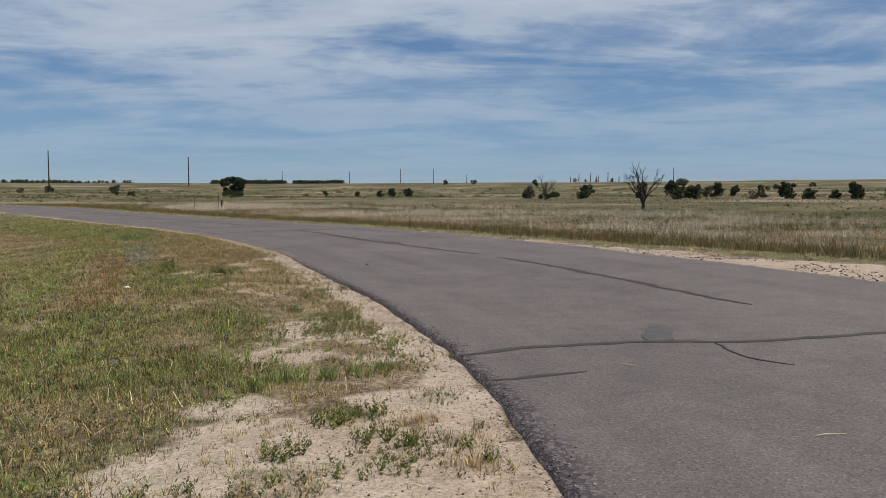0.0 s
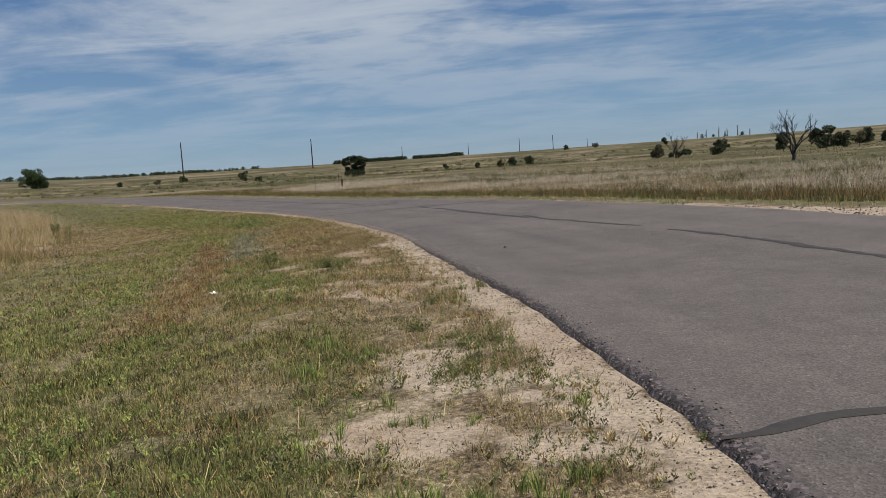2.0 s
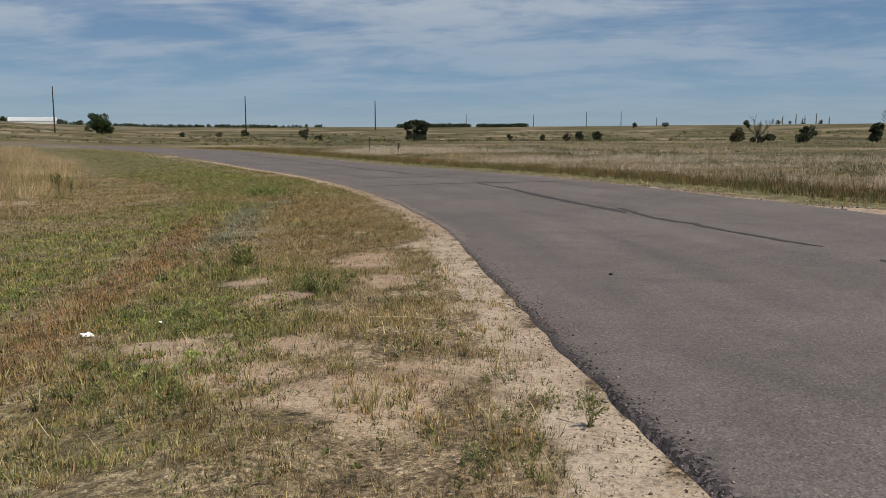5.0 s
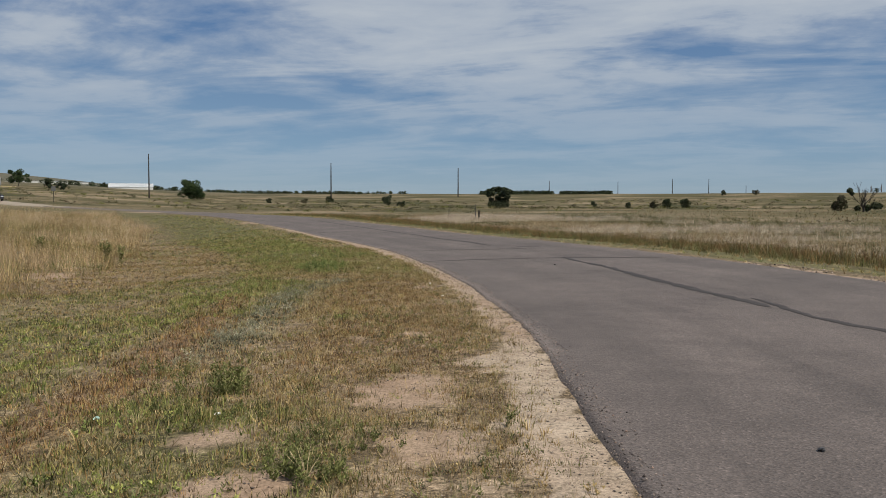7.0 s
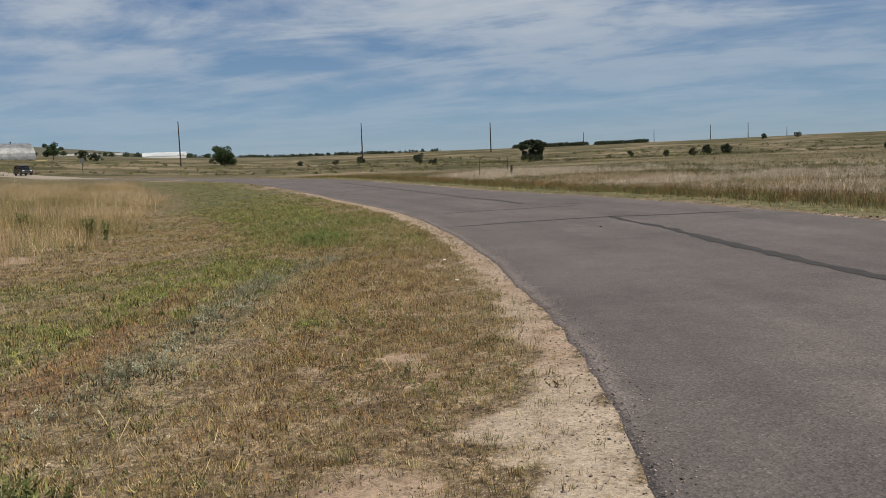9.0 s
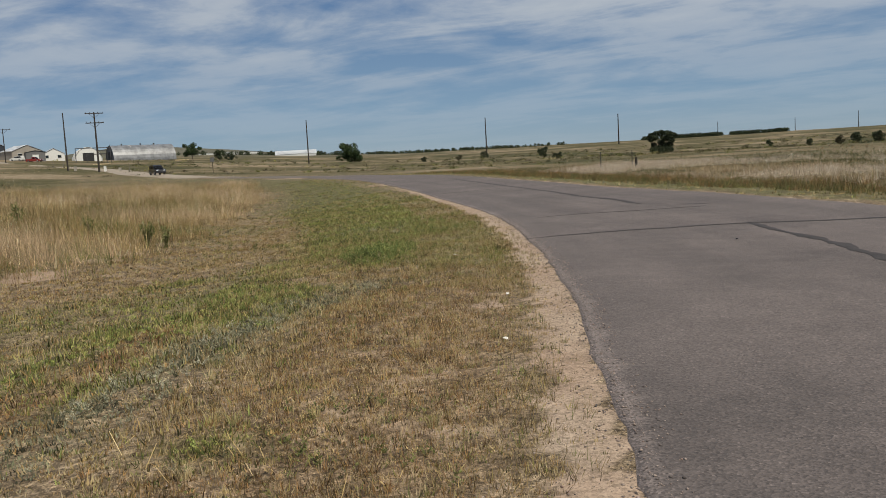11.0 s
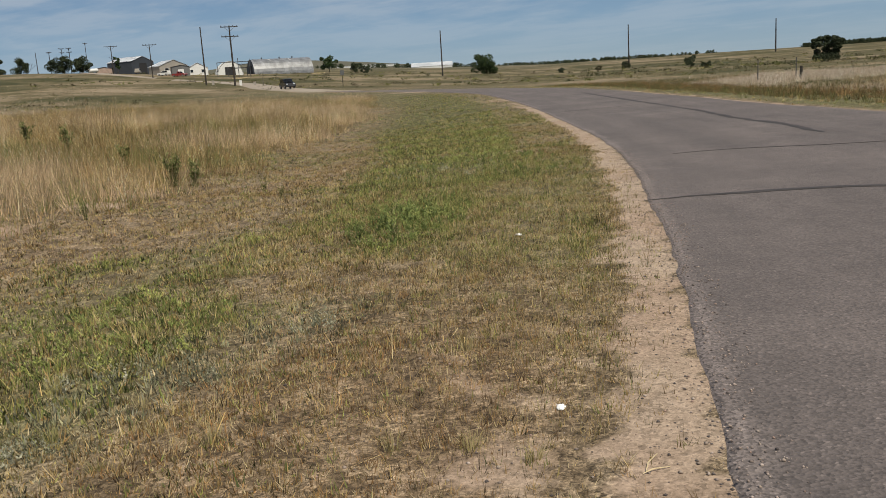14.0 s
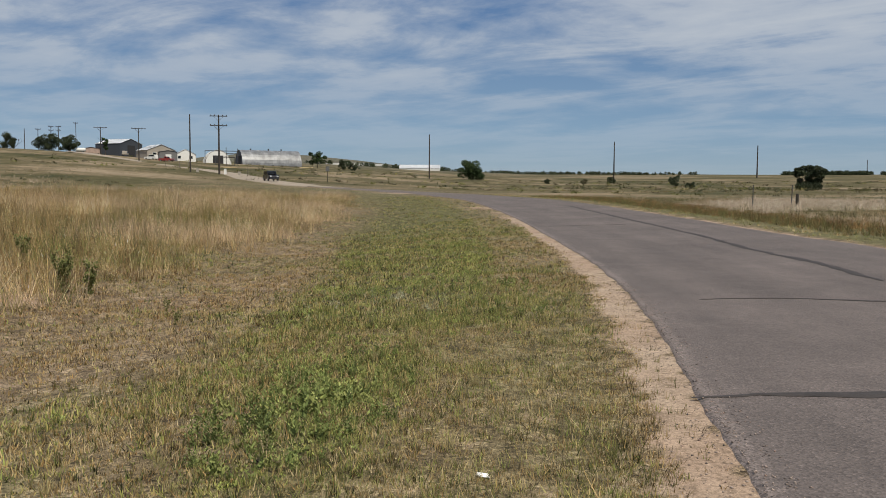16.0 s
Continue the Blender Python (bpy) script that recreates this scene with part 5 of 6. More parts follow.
def steel_gantry(px, py, turn):
    t = stand("steel_gantry", px, py, turn, 0.2)
    for x, h in ((-5.6, 5.4), (1.6, 6.6), (5.6, 6.2)):
        bm = bmesh.new()
        box(bm, x - 0.11, x + 0.11, -0.11, 0.11, 0, h, 0.01)
        part("post", bm, M_DARKSTEEL, t)
    for z, a, b in ((5.3, -5.6, 5.6), (4.4, 1.6, 5.6)):
        bm = bmesh.new()
        box(bm, a, b, -0.09, 0.09, z - 0.12, z + 0.12, 0.01)
        part("beam", bm, M_DARKSTEEL, t)
    bm = bmesh.new()
    box(bm, -2.2, 4.6, 2.0, 6.0, 3.2, 3.4)
    for x in (-2.1, 4.5):
        box(bm, x - 0.08, x + 0.08, 2.0, 2.2, 0, 3.2)
    part("canopy", bm, M_DARKSTEEL, t, "dark flat canopy")
    return tagged(t, "dark steel frame of posts and beams by sheds", "frame")


steel_gantry(-289.2, 250.5, 52)


def board_pile(px, py, turn):
    t = stand("board_pile", px, py, turn, 0.0)
    rnd = random.Random(4)
    for k in range(9):
        bm = bmesh.new()
        z = 0.05 + 0.11 * (k // 3)
        o = (k % 3 - 1) * 0.5 + rnd.uniform(-0.1, 0.1)
        box(bm, -2.4 + rnd.uniform(-0.4, 0.4), 2.4 + rnd.uniform(-0.4, 0.4), o - 0.2, o + 0.2, z, z + 0.09, 0.01)
        part("board", bm, M_STRAW, t)
    return tagged(t, "pile of pale weathered boards lying in grass", "board pile")


board_pile(-262.0, 232.0, 35)
board_pile(-292.0, 300.0, 60)


def pedestal(px, py, h, mat, label):
    t = stand("utility_pedestal", px, py, 45, 0.05)
    bm = bmesh.new()
    box(bm, -0.28, 0.28, -0.2, 0.2, 0, h, 0.04)
    part("cabinet", bm, mat, t)
    bm = bmesh.new()
    box(bm, -0.31, 0.31, -0.23, 0.23, h + 0.004, h + 0.07, 0.02)
    part("lid", bm, mat, t)
    return tagged(t, label, "utility box")


pedestal(-198.0, 171.5, 1.1, M_CREAM, "small pale utility box at the foot of a pole")
pedestal(-187.0, 172.0, 1.3, M_WHITE, "small white utility box at the foot of a pole")
pedestal(-182.0, 172.5, 0.9, M_CREAM, "small pale utility box beside a gravel lane")


# ---- vehicles ----
def vehicle(name, px, py, turn, paint, label, suv=True):
    """A car on its wheels; its front points along its own x."""
    x, y = px * K, py * K
    z = float(ground_z(np.array([x]), np.array([y]))[0]) + 0.16
    t = thing(name, x, y, z, turn)
    L, W, H = (4.7, 1.86, 1.76) if suv else (5.3, 1.9, 1.75)
    bm = bmesh.new()
    low = [(-L / 2, 0.45), (-L / 2 + 0.1, 0.28), (L / 2 - 0.15, 0.28), (L / 2, 0.45), (L / 2 - 0.02, 0.82), (L / 2 - 0.2, 0.98), (0.9, 1.08), (-L / 2 + 0.05, 1.08)]
    prism(bm, low, -W / 2, W / 2)
    bm.transform(Matrix(((0, 1, 0, 0), (-1, 0, 0, 0), (0, 0, 1, 0), (0, 0, 0, 1))))
    bmesh.ops.recalc_face_normals(bm, faces=bm.faces)
    bmesh.ops.bevel(bm, geom=bm.edges[:], offset=0.05, segments=2, affect="EDGES")
    body = part("body", bm, paint, t)
    rear = -L / 2 + 0.12 if suv else -0.6
    cab = [(rear, 1.06), (1.05, 1.06), (0.35, H - 0.06), (0.0, H), (rear + 0.35, H), (rear + 0.12, H - 0.1)]
    bm = bmesh.new()
    prism(bm, cab, -W / 2 + 0.12, W / 2 - 0.12)
    bm.transform(Matrix(((0, 1, 0, 0), (-1, 0, 0, 0), (0, 0, 1, 0), (0, 0, 0, 1))))
    bmesh.ops.recalc_face_normals(bm, faces=bm.faces)
    bmesh.ops.bevel(bm, geom=bm.edges[:], offset=0.06, segments=2, affect="EDGES")
    part("cabin", bm, paint, t)
    bm = bmesh.new()
    q = [bm.verts.new(v) for v in ((1.04, -W / 2 + 0.22, 1.10), (1.04, W / 2 - 0.22, 1.10), (0.40, W / 2 - 0.28, H - 0.12), (0.40, -W / 2 + 0.28, H - 0.12))]
    bm.faces.new(q)
    bmesh.ops.solidify(bm, geom=bm.faces[:], thickness=0.03)
    bm.transform(Matrix.Translation((0.03, 0, 0.02)))
    part("windscreen", bm, M_GLASS, t, "dark windscreen")
    for s in (-1, 1):
        bm = bmesh.new()
        q = [bm.verts.new(v) for v in ((rear + 0.35, s * (W / 2 - 0.10), 1.12), (0.85, s * (W / 2 - 0.10), 1.12), (0.30, s * (W / 2 - 0.11), H - 0.16), (rear + 0.45, s * (W / 2 - 0.11), H - 0.16))]
        bm.faces.new(q)
        bmesh.ops.solidify(bm, geom=bm.faces[:], thickness=0.02)
        part("side_window", bm, M_GLASS, t)
        bm = bmesh.new()
        box(bm, L / 2 - 0.08, L / 2 + 0.01, s * 0.62 - 0.2, s * 0.62 + 0.2, 0.68, 0.86, 0.03)
        part("headlight", bm, M_LAMP, t)
        for wx in (-L / 2 + 0.95, L / 2 - 0.9):
            bm = bmesh.new()
            tube(bm, [(wx, s * (W / 2 - 0.22), 0.36), (wx, s * (W / 2 - 0.20), 0.36), (wx, s * (W / 2 + 0.0), 0.36), (wx, s * (W / 2 + 0.02), 0.36)], [0.30, 0.36, 0.36, 0.31], 18)
            wheel = part("wheel", bm, M_RUBBER, t)
            bm = bmesh.new()
            tube(bm, [(wx, s * (W / 2 + 0.015), 0.36), (wx, s * (W / 2 + 0.035), 0.36)], [0.22, 0.20], 14)
            part("rim", bm, M_STEEL, wheel)
    bm = bmesh.new()
    box(bm, L / 2 - 0.06, L / 2 + 0.012, -0.40, 0.40, 0.66, 0.86, 0.01)
    part("grille", bm, M_DARKSTEEL, body)
    bm = bmesh.new()
    box(bm, L / 2 - 0.1, L / 2 + 0.05, -W / 2 + 0.1, W / 2 - 0.1, 0.36, 0.54, 0.03)
    part("bumper", bm, M_DARKSTEEL, body)
    return tagged(t, label, "car")


vehicle("suv", -142.0, 148.2, -27, M_CARPAINT, "black sport utility car on a gravel lane")
vehicle("pickup_truck", -302.0, 233.5, 20, M_REDPAINT, "red pickup truck parked by a cream building", False)
vehicle("parked_car", -311.0, 232.5, 200, M_WHITE, "white car parked by a cream building")
vehicle("parked_car", -343.7, 241.4, 140, M_CREAM, "pale car parked beside a slate grey shed")


def tank(px, py):
    t = stand("storage_tank", px, py, 50, 0.0)
    bm = bmesh.new()
    tube(bm, [(-1.9, 0, 1.25), (-1.75, 0, 1.25), (-1.4, 0, 1.25), (1.4, 0, 1.25), (1.75, 0, 1.25), (1.9, 0, 1.25)], [0.2, 0.6, 0.8, 0.8, 0.6, 0.2], 16)
    part("shell", bm, M_WHITE, t)
    for x in (-1.0, 1.0):
        bm = bmesh.new()
        box(bm, x - 0.12, x + 0.12, -0.6, 0.6, 0, 0.75, 0.02)
        part("saddle", bm, M_DARKSTEEL, t)
    return tagged(t, "white cylindrical storage tank on dark saddles", "tank")


tank(-373.6, 237.8)
shed(-377.5, 245.1, 62, 6.0, 5, 2.2, 2.7, M_TIN, M_TIN, "low rusty tin shed among bushes")


# ---- litter, weeds, stones on the verge ----
def weed(px, py, h, n, pal, label, name="weed", spread=0.6):
    """A branching roadside plant: thin stems set with narrow leaves."""
    x, y = px * K, py * K
    t = thing(name, x, y, float(ground_z(np.array([x]), np.array([y]))[0]) - 0.01)
    pts = []
    for k in range(max(5, n // 22)):
        a, o = rng.random() * math.tau, h * spread * (0.3 + 0.7 * rng.random())
        top = (math.cos(a) * o, math.sin(a) * o, h * (0.55 + 0.45 * rng.random()))
        mid = (top[0] * 0.45, top[1] * 0.45, top[2] * 0.6)
        bm = bmesh.new()
        tube(bm, [(0, 0, 0), mid, top], [0.004, 0.003, 0.0015], 4)
        part("stem", bm, M_STRAW, t)
        pts += [(mid, top)]
    n = int(n * 2.2)
    u = rng.random(n)[:, None]
    k = rng.integers(0, len(pts), n)
    m_, t_ = np.array([p[0] for p in pts])[k], np.array([p[1] for p in pts])[k]
    p = np.where(u < 0.4, m_ * (u / 0.4), m_ + (t_ - m_) * (u - 0.4) / 0.6)
    d = rng.normal(size=(n, 3)) + (0, 0, 0.5)
    d /= np.linalg.norm(d, axis=1)[:, None]
    s = np.cross(d, rng.normal(size=(n, 3)))
    s /= np.linalg.norm(s, axis=1)[:, None]
    ln = h * (0.05 + 0.08 * rng.random(n))[:, None]
    q = np.stack([p, p + d * ln * 0.5 + s * ln * 0.22, p + d * ln, p + d * ln * 0.5 - s * ln * 0.22], 1).reshape(-1, 3)
    ob = mesh_object("leaves", q, np.arange(4 * n).reshape(n, 4), M_LEAF, t)
    set_tone(ob, np.repeat(pick(pal, n), 4, 0))
    return tagged(t, label, "weed", group="roadside weeds")


WEED = np.array([(0.125, 0.138, 0.044), (0.165, 0.170, 0.060), (0.088, 0.102, 0.032)])
NEAR_WEEDS = ((-4.95, 18.9, 0.20, 200), (-7.05, 21.3, 0.30, 260), (-4.33, 8.96, 0.18, 200), 
              (-1.9, 15.2, 0.18, 160), (-2.0, 10.3, 0.14, 120), (-3.4, 16.5, 0.15, 120), (-4.1, 20.6, 0.18, 160), (-3.1, 15.4, 0.12, 100), (-6.6, 15.2, 0.18, 160), (-5.4, 15.0, 0.16, 140))
FAR_WEEDS = ((-12.9, 35.6, 0.20, 220), (-14.2, 37.0, 0.20, 220), (-21.4, 36.5, 0.32, 200), (-21.4, 40.7, 0.26, 200), (-19.4, 39.5, 0.24, 200), (-19.8, 41.8, 0.22, 160),
             (-24.6, 40.6, 0.74, 360), (-24.2, 40.9, 0.60, 300), (-35.3, 43.7, 0.95, 300), (-41.0, 45.0, 0.9, 260), (-29.0, 42.0, 0.7, 240), (-33.0, 40.0, 0.7, 240))
for px, py, tall, n in NEAR_WEEDS:
    weed(px, py, tall, n, WEED, "leafy green roadside weed growing in sandy grass")
for px, py, tall, n in FAR_WEEDS:
    weed(px, py, tall, n, WEED * 1.05, "upright green weed standing in dry grass", spread=0.28)


def stalk_weeds(name, x, y, tall, pal, label, category="weeds", stalks=5, leaves=8, leaf=0.26, wide=0.17, splay=0.45):
    """Many small upright plants: each a handful of stalks set with narrow leaves."""
    m = len(x)
    k = np.repeat(np.arange(m), stalks)
    a = rng.random(m * stalks) * math.tau
    o = tall[k] * splay * rng.random(m * stalks)
    foot = np.stack([x[k], y[k], ground_z(x, y)[k] - 0.004], 1) + np.stack([np.cos(a) * o * 0.35, np.sin(a) * o * 0.35, 0 * o], 1)
    rise = np.stack([np.cos(a) * o, np.sin(a) * o, tall[k] * (0.5 + 0.6 * rng.random(m * stalks))], 1)
    j = np.repeat(np.arange(m * stalks), leaves)
    n = len(j)
    u = rng.random(n)[:, None]
    p = foot[j] + rise[j] * u
    c = rng.random(n) * math.tau
    d = np.stack([np.cos(c), np.sin(c), 0.5 + 1.1 * rng.random(n)], 1)
    d /= np.linalg.norm(d, axis=1)[:, None]
    s = np.cross(d, rng.normal(size=(n, 3)))
    s /= np.linalg.norm(s, axis=1)[:, None]
    ln = (tall[k][j] * leaf * (0.6 + 0.6 * rng.random(n)))[:, None] * (1.1 - 0.5 * u)
    q = np.stack([p, p + d * ln * 0.5 + s * ln * wide, p + d * ln, p + d * ln * 0.5 - s * ln * wide], 1).reshape(-1, 3)
    ob = mesh_object(name, q, np.arange(4 * n).reshape(-1, 4), M_LEAF)
    tone = pick(pal, m)[k][j] * (0.7 + 0.6 * rng.random((n, 1)))
    set_tone(ob, np.repeat(tone, 4, 0))
    return tagged(ob, label, category, kind="stuff")


def gather(spots):
    """Plants strewn round the given places: px, py, radius in metres, how many, height."""
    x, y, t = [], [], []
    for px, py, r, n, tall in spots:
        a, o = rng.random(n) * math.tau, r * np.sqrt(rng.random(n))
        x.append(px * K + np.cos(a) * o), y.append(py * K + np.sin(a) * o), t.append(tall * (0.6 + 0.6 * rng.random(n)) * (1.1 - 0.5 * o / r))
    return np.concatenate(x), np.concatenate(y), np.concatenate(t)


stalk_weeds("leafy_weeds", *gather(((-1.5, 11.3, 0.38, 30, 0.14), (-1.1, 11.2, 0.22, 14, 0.11), (-1.6, 11.9, 0.34, 40, 0.17), (-2.34, 12.7, 0.16, 16, 0.17), (-2.28, 14.6, 0.30, 26, 0.15), (-1.5, 10.6, 0.24, 24, 0.13), (-1.0, 10.8, 0.2, 12, 0.10),
            (-2.1, 15.6, 0.26, 18, 0.13), (-2.53, 16.05, 0.15, 14, 0.12), (-2.4, 15.3, 0.2, 14, 0.09), (-3.0, 17.2, 0.16, 9, 0.10), (-2.95, 16.6, 0.2, 10, 0.07), (-1.55, 10.6, 0.22, 16, 0.16), (-5.15, 19.3, 0.32, 34, 0.20), (-6.3, 20.2, 0.30, 14, 0.16), (-5.3, 19.9, 0.42, 36, 0.11), (-7.05, 21.3, 0.18, 16, 0.30), (-7.25, 21.65, 0.18, 13, 0.25), (-7.6, 21.3, 0.2, 10, 0.20), (-8.1, 22.0, 0.25, 10, 0.17), (-8.6, 22.3, 0.24, 14, 0.20),
            (-7.2, 20.5, 0.28, 14, 0.14))), WEED, "dark green leafy weeds clumped on sandy verge", stalks=6, leaves=10, leaf=0.20, wide=0.15)
stalk_weeds("spiky_weeds", *gather(((-0.8, 6.25, 0.19, 25, 0.14), (-0.58, 6.5, 0.14, 16, 0.14), (-1.1, 5.55, 0.19, 22, 0.13), (-0.4, 5.85, 0.22, 28, 0.13), (-0.1, 5.7, 0.22, 32, 0.12), (-0.55, 5.3, 0.26, 28, 0.10),
            (-0.25, 5.3, 0.22, 22, 0.11), (0.31, 5.4, 0.07, 6, 0.13), (0.25, 6.15, 0.07, 6, 0.09), (-1.54, 6.48, 0.12, 14, 0.07), (-0.6, 9.8, 0.14, 12, 0.08), (-0.1, 7.1, 0.26, 35, 0.06), (-0.55, 8.8, 0.24, 25, 0.07),
            (-0.42, 8.55, 0.19, 19, 0.07), (-0.9, 10.5, 0.29, 25, 0.08))), WEED * (0.85, 0.88, 0.62), "small dark spiky weeds on bare sand", stalks=5, leaves=9)
LUSH = np.array([(0.165, 0.200, 0.060), (0.225, 0.245, 0.080), (0.110, 0.140, 0.042)])
stalk_weeds("lush_weeds", *gather(((-13.6, 36.5, 0.75, 90, 0.19), (-13.1, 35.8, 0.5, 44, 0.17), (-14.1, 37.4, 0.7, 60, 0.17), (-14.7, 38.4, 0.5, 30, 0.13), (-13.4, 32.3, 0.5, 40, 0.10), (-13.0, 31.6, 0.45, 34, 0.10),
            (-15.5, 42.0, 0.9, 60, 0.14), (-17.3, 44.5, 1.2, 70, 0.14), (-18.3, 43.0, 0.9, 50, 0.14), (0.1, 8.88, 0.05, 5, 0.07), (-4.4, 9.2, 0.26, 30, 0.14), (-3.35, 8.2, 0.22, 24, 0.08), (-2.45, 5.1, 0.22, 18, 0.09))), LUSH, "bright green lush low plants among grass", stalks=7, leaves=9, wide=0.2)


stalk_weeds("mat_weeds", *gather(((-5.77, 17.42, 0.34, 34, 0.13), (-6.68, 17.81, 0.28, 20, 0.12), (-5.93, 18.08, 0.25, 18, 0.12), (-5.95, 18.49, 0.2, 14, 0.11))), np.concatenate([WEED * 1.25, LUSH]), "spreading green mat of low weeds", stalks=7, leaves=9, splay=0.9)
stalk_weeds("bushy_weeds", *gather(((-4.57, 15.16, 0.14, 12, 0.12), (-5.56, 15.79, 0.1, 9, 0.13), (-5.28, 15.17, 0.2, 12, 0.1), (-4.95, 18.97, 0.24, 22, 0.16), (-4.66, 14.79, 0.2, 12, 0.1), (-3.31, 17.55, 0.05, 4, 0.1), (-4.96, 19.83, 0.25, 16, 0.1))), WEED, "small bushy dark green weeds on bare ground", stalks=7, leaves=9)


def leaf_mats(n):
    """Low broad-leaved plants matted together where the ditch stays green."""
    x, y = 1 - 24 * rng.random(n * 30), 4 + 44 * rng.random(n * 30)
    d = dist(x, y)
    ok = (d > 1.4) & (d < 7) & (rng.random(len(x)) < smooth(0.45, 0.8, cover(x, y)[1]) * smooth(0.46, 0.60, fbm(x, y, 0.7, 13)))
    x, y = x[ok][:n], y[ok][:n]
    return x, y, 0.025 + 0.045 * rng.random(len(x))


stalk_weeds("leaf_mats", *leaf_mats(4600), np.concatenate([GREENS[:2], LUSH]) * 1.25, "low matted green plants in a shallow ditch", stalks=4, leaves=6, leaf=0.5, wide=0.24, splay=1.0)


def pale_tufts(n):
    """Fountains of fine pale straw standing singly in the stubble."""
    x, y = 0.5 - 17 * rng.random(n * 20), 8 + 28 * rng.random(n * 20)
    d = dist(x, y)
    ok = (d > 0.6) & (d < 4.2)
    k = np.repeat(np.arange(n), 46)
    x, y, a = x[ok][:n][k], y[ok][:n][k], rng.random(n * 46) * math.tau
    o = 0.03 * np.sqrt(rng.random(n * 46))
    size = (0.05 + 0.09 * rng.random(n))[k]
    return x + np.cos(a) * o, y + np.sin(a) * o, size * (0.6 + 0.6 * rng.random(len(k))), 0.0022 + 0.001 * rng.random(len(k)), 0.2 + 0.65 * rng.random(len(k)), pick(np.array([(0.34, 0.285, 0.135), (0.27, 0.25, 0.105), (0.40, 0.33, 0.18)]), n)[k], a


blades("pale_tufts", *pale_tufts(150), "fine pale straw tufts standing in stubble", "grass")


def sage_band(n):
    """Grey-leaved low plants along the ditch side."""
    x, y = -18 * rng.random(n * 50), 17 + 21 * rng.random(n * 50)
    ok = rng.random(len(x)) < np.clip(cover(x, y)[3] * 1.3 - 0.25, 0, 1) * smooth(0.38, 0.58, fbm(x + 0.6 * y, y - 0.6 * x, 0.6, 5))
    x, y = x[ok][:n], y[ok][:n]
    return x, y, 0.05 + 0.07 * rng.random(len(x))


stalk_weeds("sage_plants", *sage_band(760), np.array([(0.29, 0.285, 0.195), (0.37, 0.36, 0.265), (0.21, 0.21, 0.14), (0.12, 0.12, 0.075)]), "low silvery grey-leaved plants beside a ditch", stalks=7, leaves=10, leaf=0.24, wide=0.2, splay=0.9)


def sprigs(n):
    """Small scattered sprigs over the sandy verge."""
    x, y = -8 * rng.random(n * 40) + 1, 2 + 27 * rng.random(n * 40)
    d = dist(x, y)
    ok = (d > 0.12) & (d < 4.2) & (rng.random(len(x)) < smooth(0.46, 0.62, fbm(x, y, 0.9, 9)) * np.interp(d, [0.12, 0.5, 1.2, 3, 4.2], [0.10, 0.55, 1, 0.6, 0.25]) * np.where(y < 10, 1.0, 0.65))
    x, y = x[ok][:n], y[ok][:n]
    return x, y, (0.028 + 0.07 * rng.random(len(x)) ** 1.6) * np.interp(y, [6, 11], [1.25, 1.0])


stalk_weeds("sprigs", *sprigs(2900), np.concatenate([WEED, WEED * 1.2, SCRUB * 1.3, DRY[:3] * 0.8]), "small green and withered sprigs on sandy verge", stalks=4, leaves=6, leaf=0.34, splay=0.8)


def tuft_rows(spots):
    """Upright tufts of blades round the given places."""
    x, y, t = gather(spots)
    per = 14
    a, o = rng.random(len(x) * per) * math.tau, np.abs(rng.normal(size=len(x) * per)) * 0.022
    tall = np.repeat(t, per) * (0.5 + 0.7 * rng.random(len(x) * per))
    return np.repeat(x, per) + np.cos(a) * o, np.repeat(y, per) + np.sin(a) * o, tall, 0.003 + 0.003 * rng.random(len(a)), 0.1 + 0.5 * rng.random(len(a)), a


tx, ty, th, tw, tl, ta = tuft_rows(((-1.76, 7.52, 0.14, 9, 0.14), (-1.54, 7.8, 0.16, 13, 0.18), (-1.3, 7.9, 0.16, 13, 0.18), (-1.1, 7.9, 0.14, 10, 0.17), (-0.85, 8.1, 0.14, 9, 0.15), (-0.65, 8.3, 0.12, 8, 0.14), (-0.61, 9.7, 0.08, 5, 0.11), (-1.6, 9.3, 0.3, 9, 0.10), (-2.4, 9.9, 0.4, 12, 0.13), (-2.2, 8.9, 0.4, 12, 0.13), (-3.1, 12.0, 0.2, 14, 0.12), (-2.9, 10.85, 0.24, 18, 0.13), (-2.6, 11.6, 0.15, 9, 0.10)))
blades("green_clumps", tx, ty, th, tw * 1.4, tl, pick(GREENS * (0.85, 1.0, 0.9), len(tx)), ta, "upright green grass clumps on sandy verge", "grass")
tx, ty, th, tw, tl, ta = tuft_rows(((-0.21, 6.29, 0.14, 9, 0.10), (0.12, 5.3, 0.08, 5, 0.11), (0.2, 5.24, 0.06, 3, 0.10), (-1.31, 6.9, 0.18, 8, 0.09), (-1.35, 6.2, 0.3, 14, 0.07), (-1.4, 5.6, 0.25, 10, 0.07), (-1.9, 13.3, 0.3, 16, 0.08), (-2.5, 15.0, 0.4, 18, 0.08), (-1.0, 9.6, 0.35, 10, 0.07), (-0.5, 10.0, 0.25, 6, 0.06), (-3.3, 15.5, 0.3, 20, 0.12), (-3.3, 16.8, 0.3, 20, 0.10), (-2.9, 17.4, 0.3, 16, 0.09), (-3.6, 18.0, 0.35, 20, 0.09), (-2.75, 15.2, 0.25, 12, 0.10), (-3.0, 18.6, 0.3, 14, 0.08), (-3.9, 20.6, 0.4, 18, 0.08)))
blades("straw_clumps", tx, ty, th, tw, tl, pick(DRY * 1.05, len(tx)), ta, "dry straw-coloured grass clumps on sandy verge", "grass")


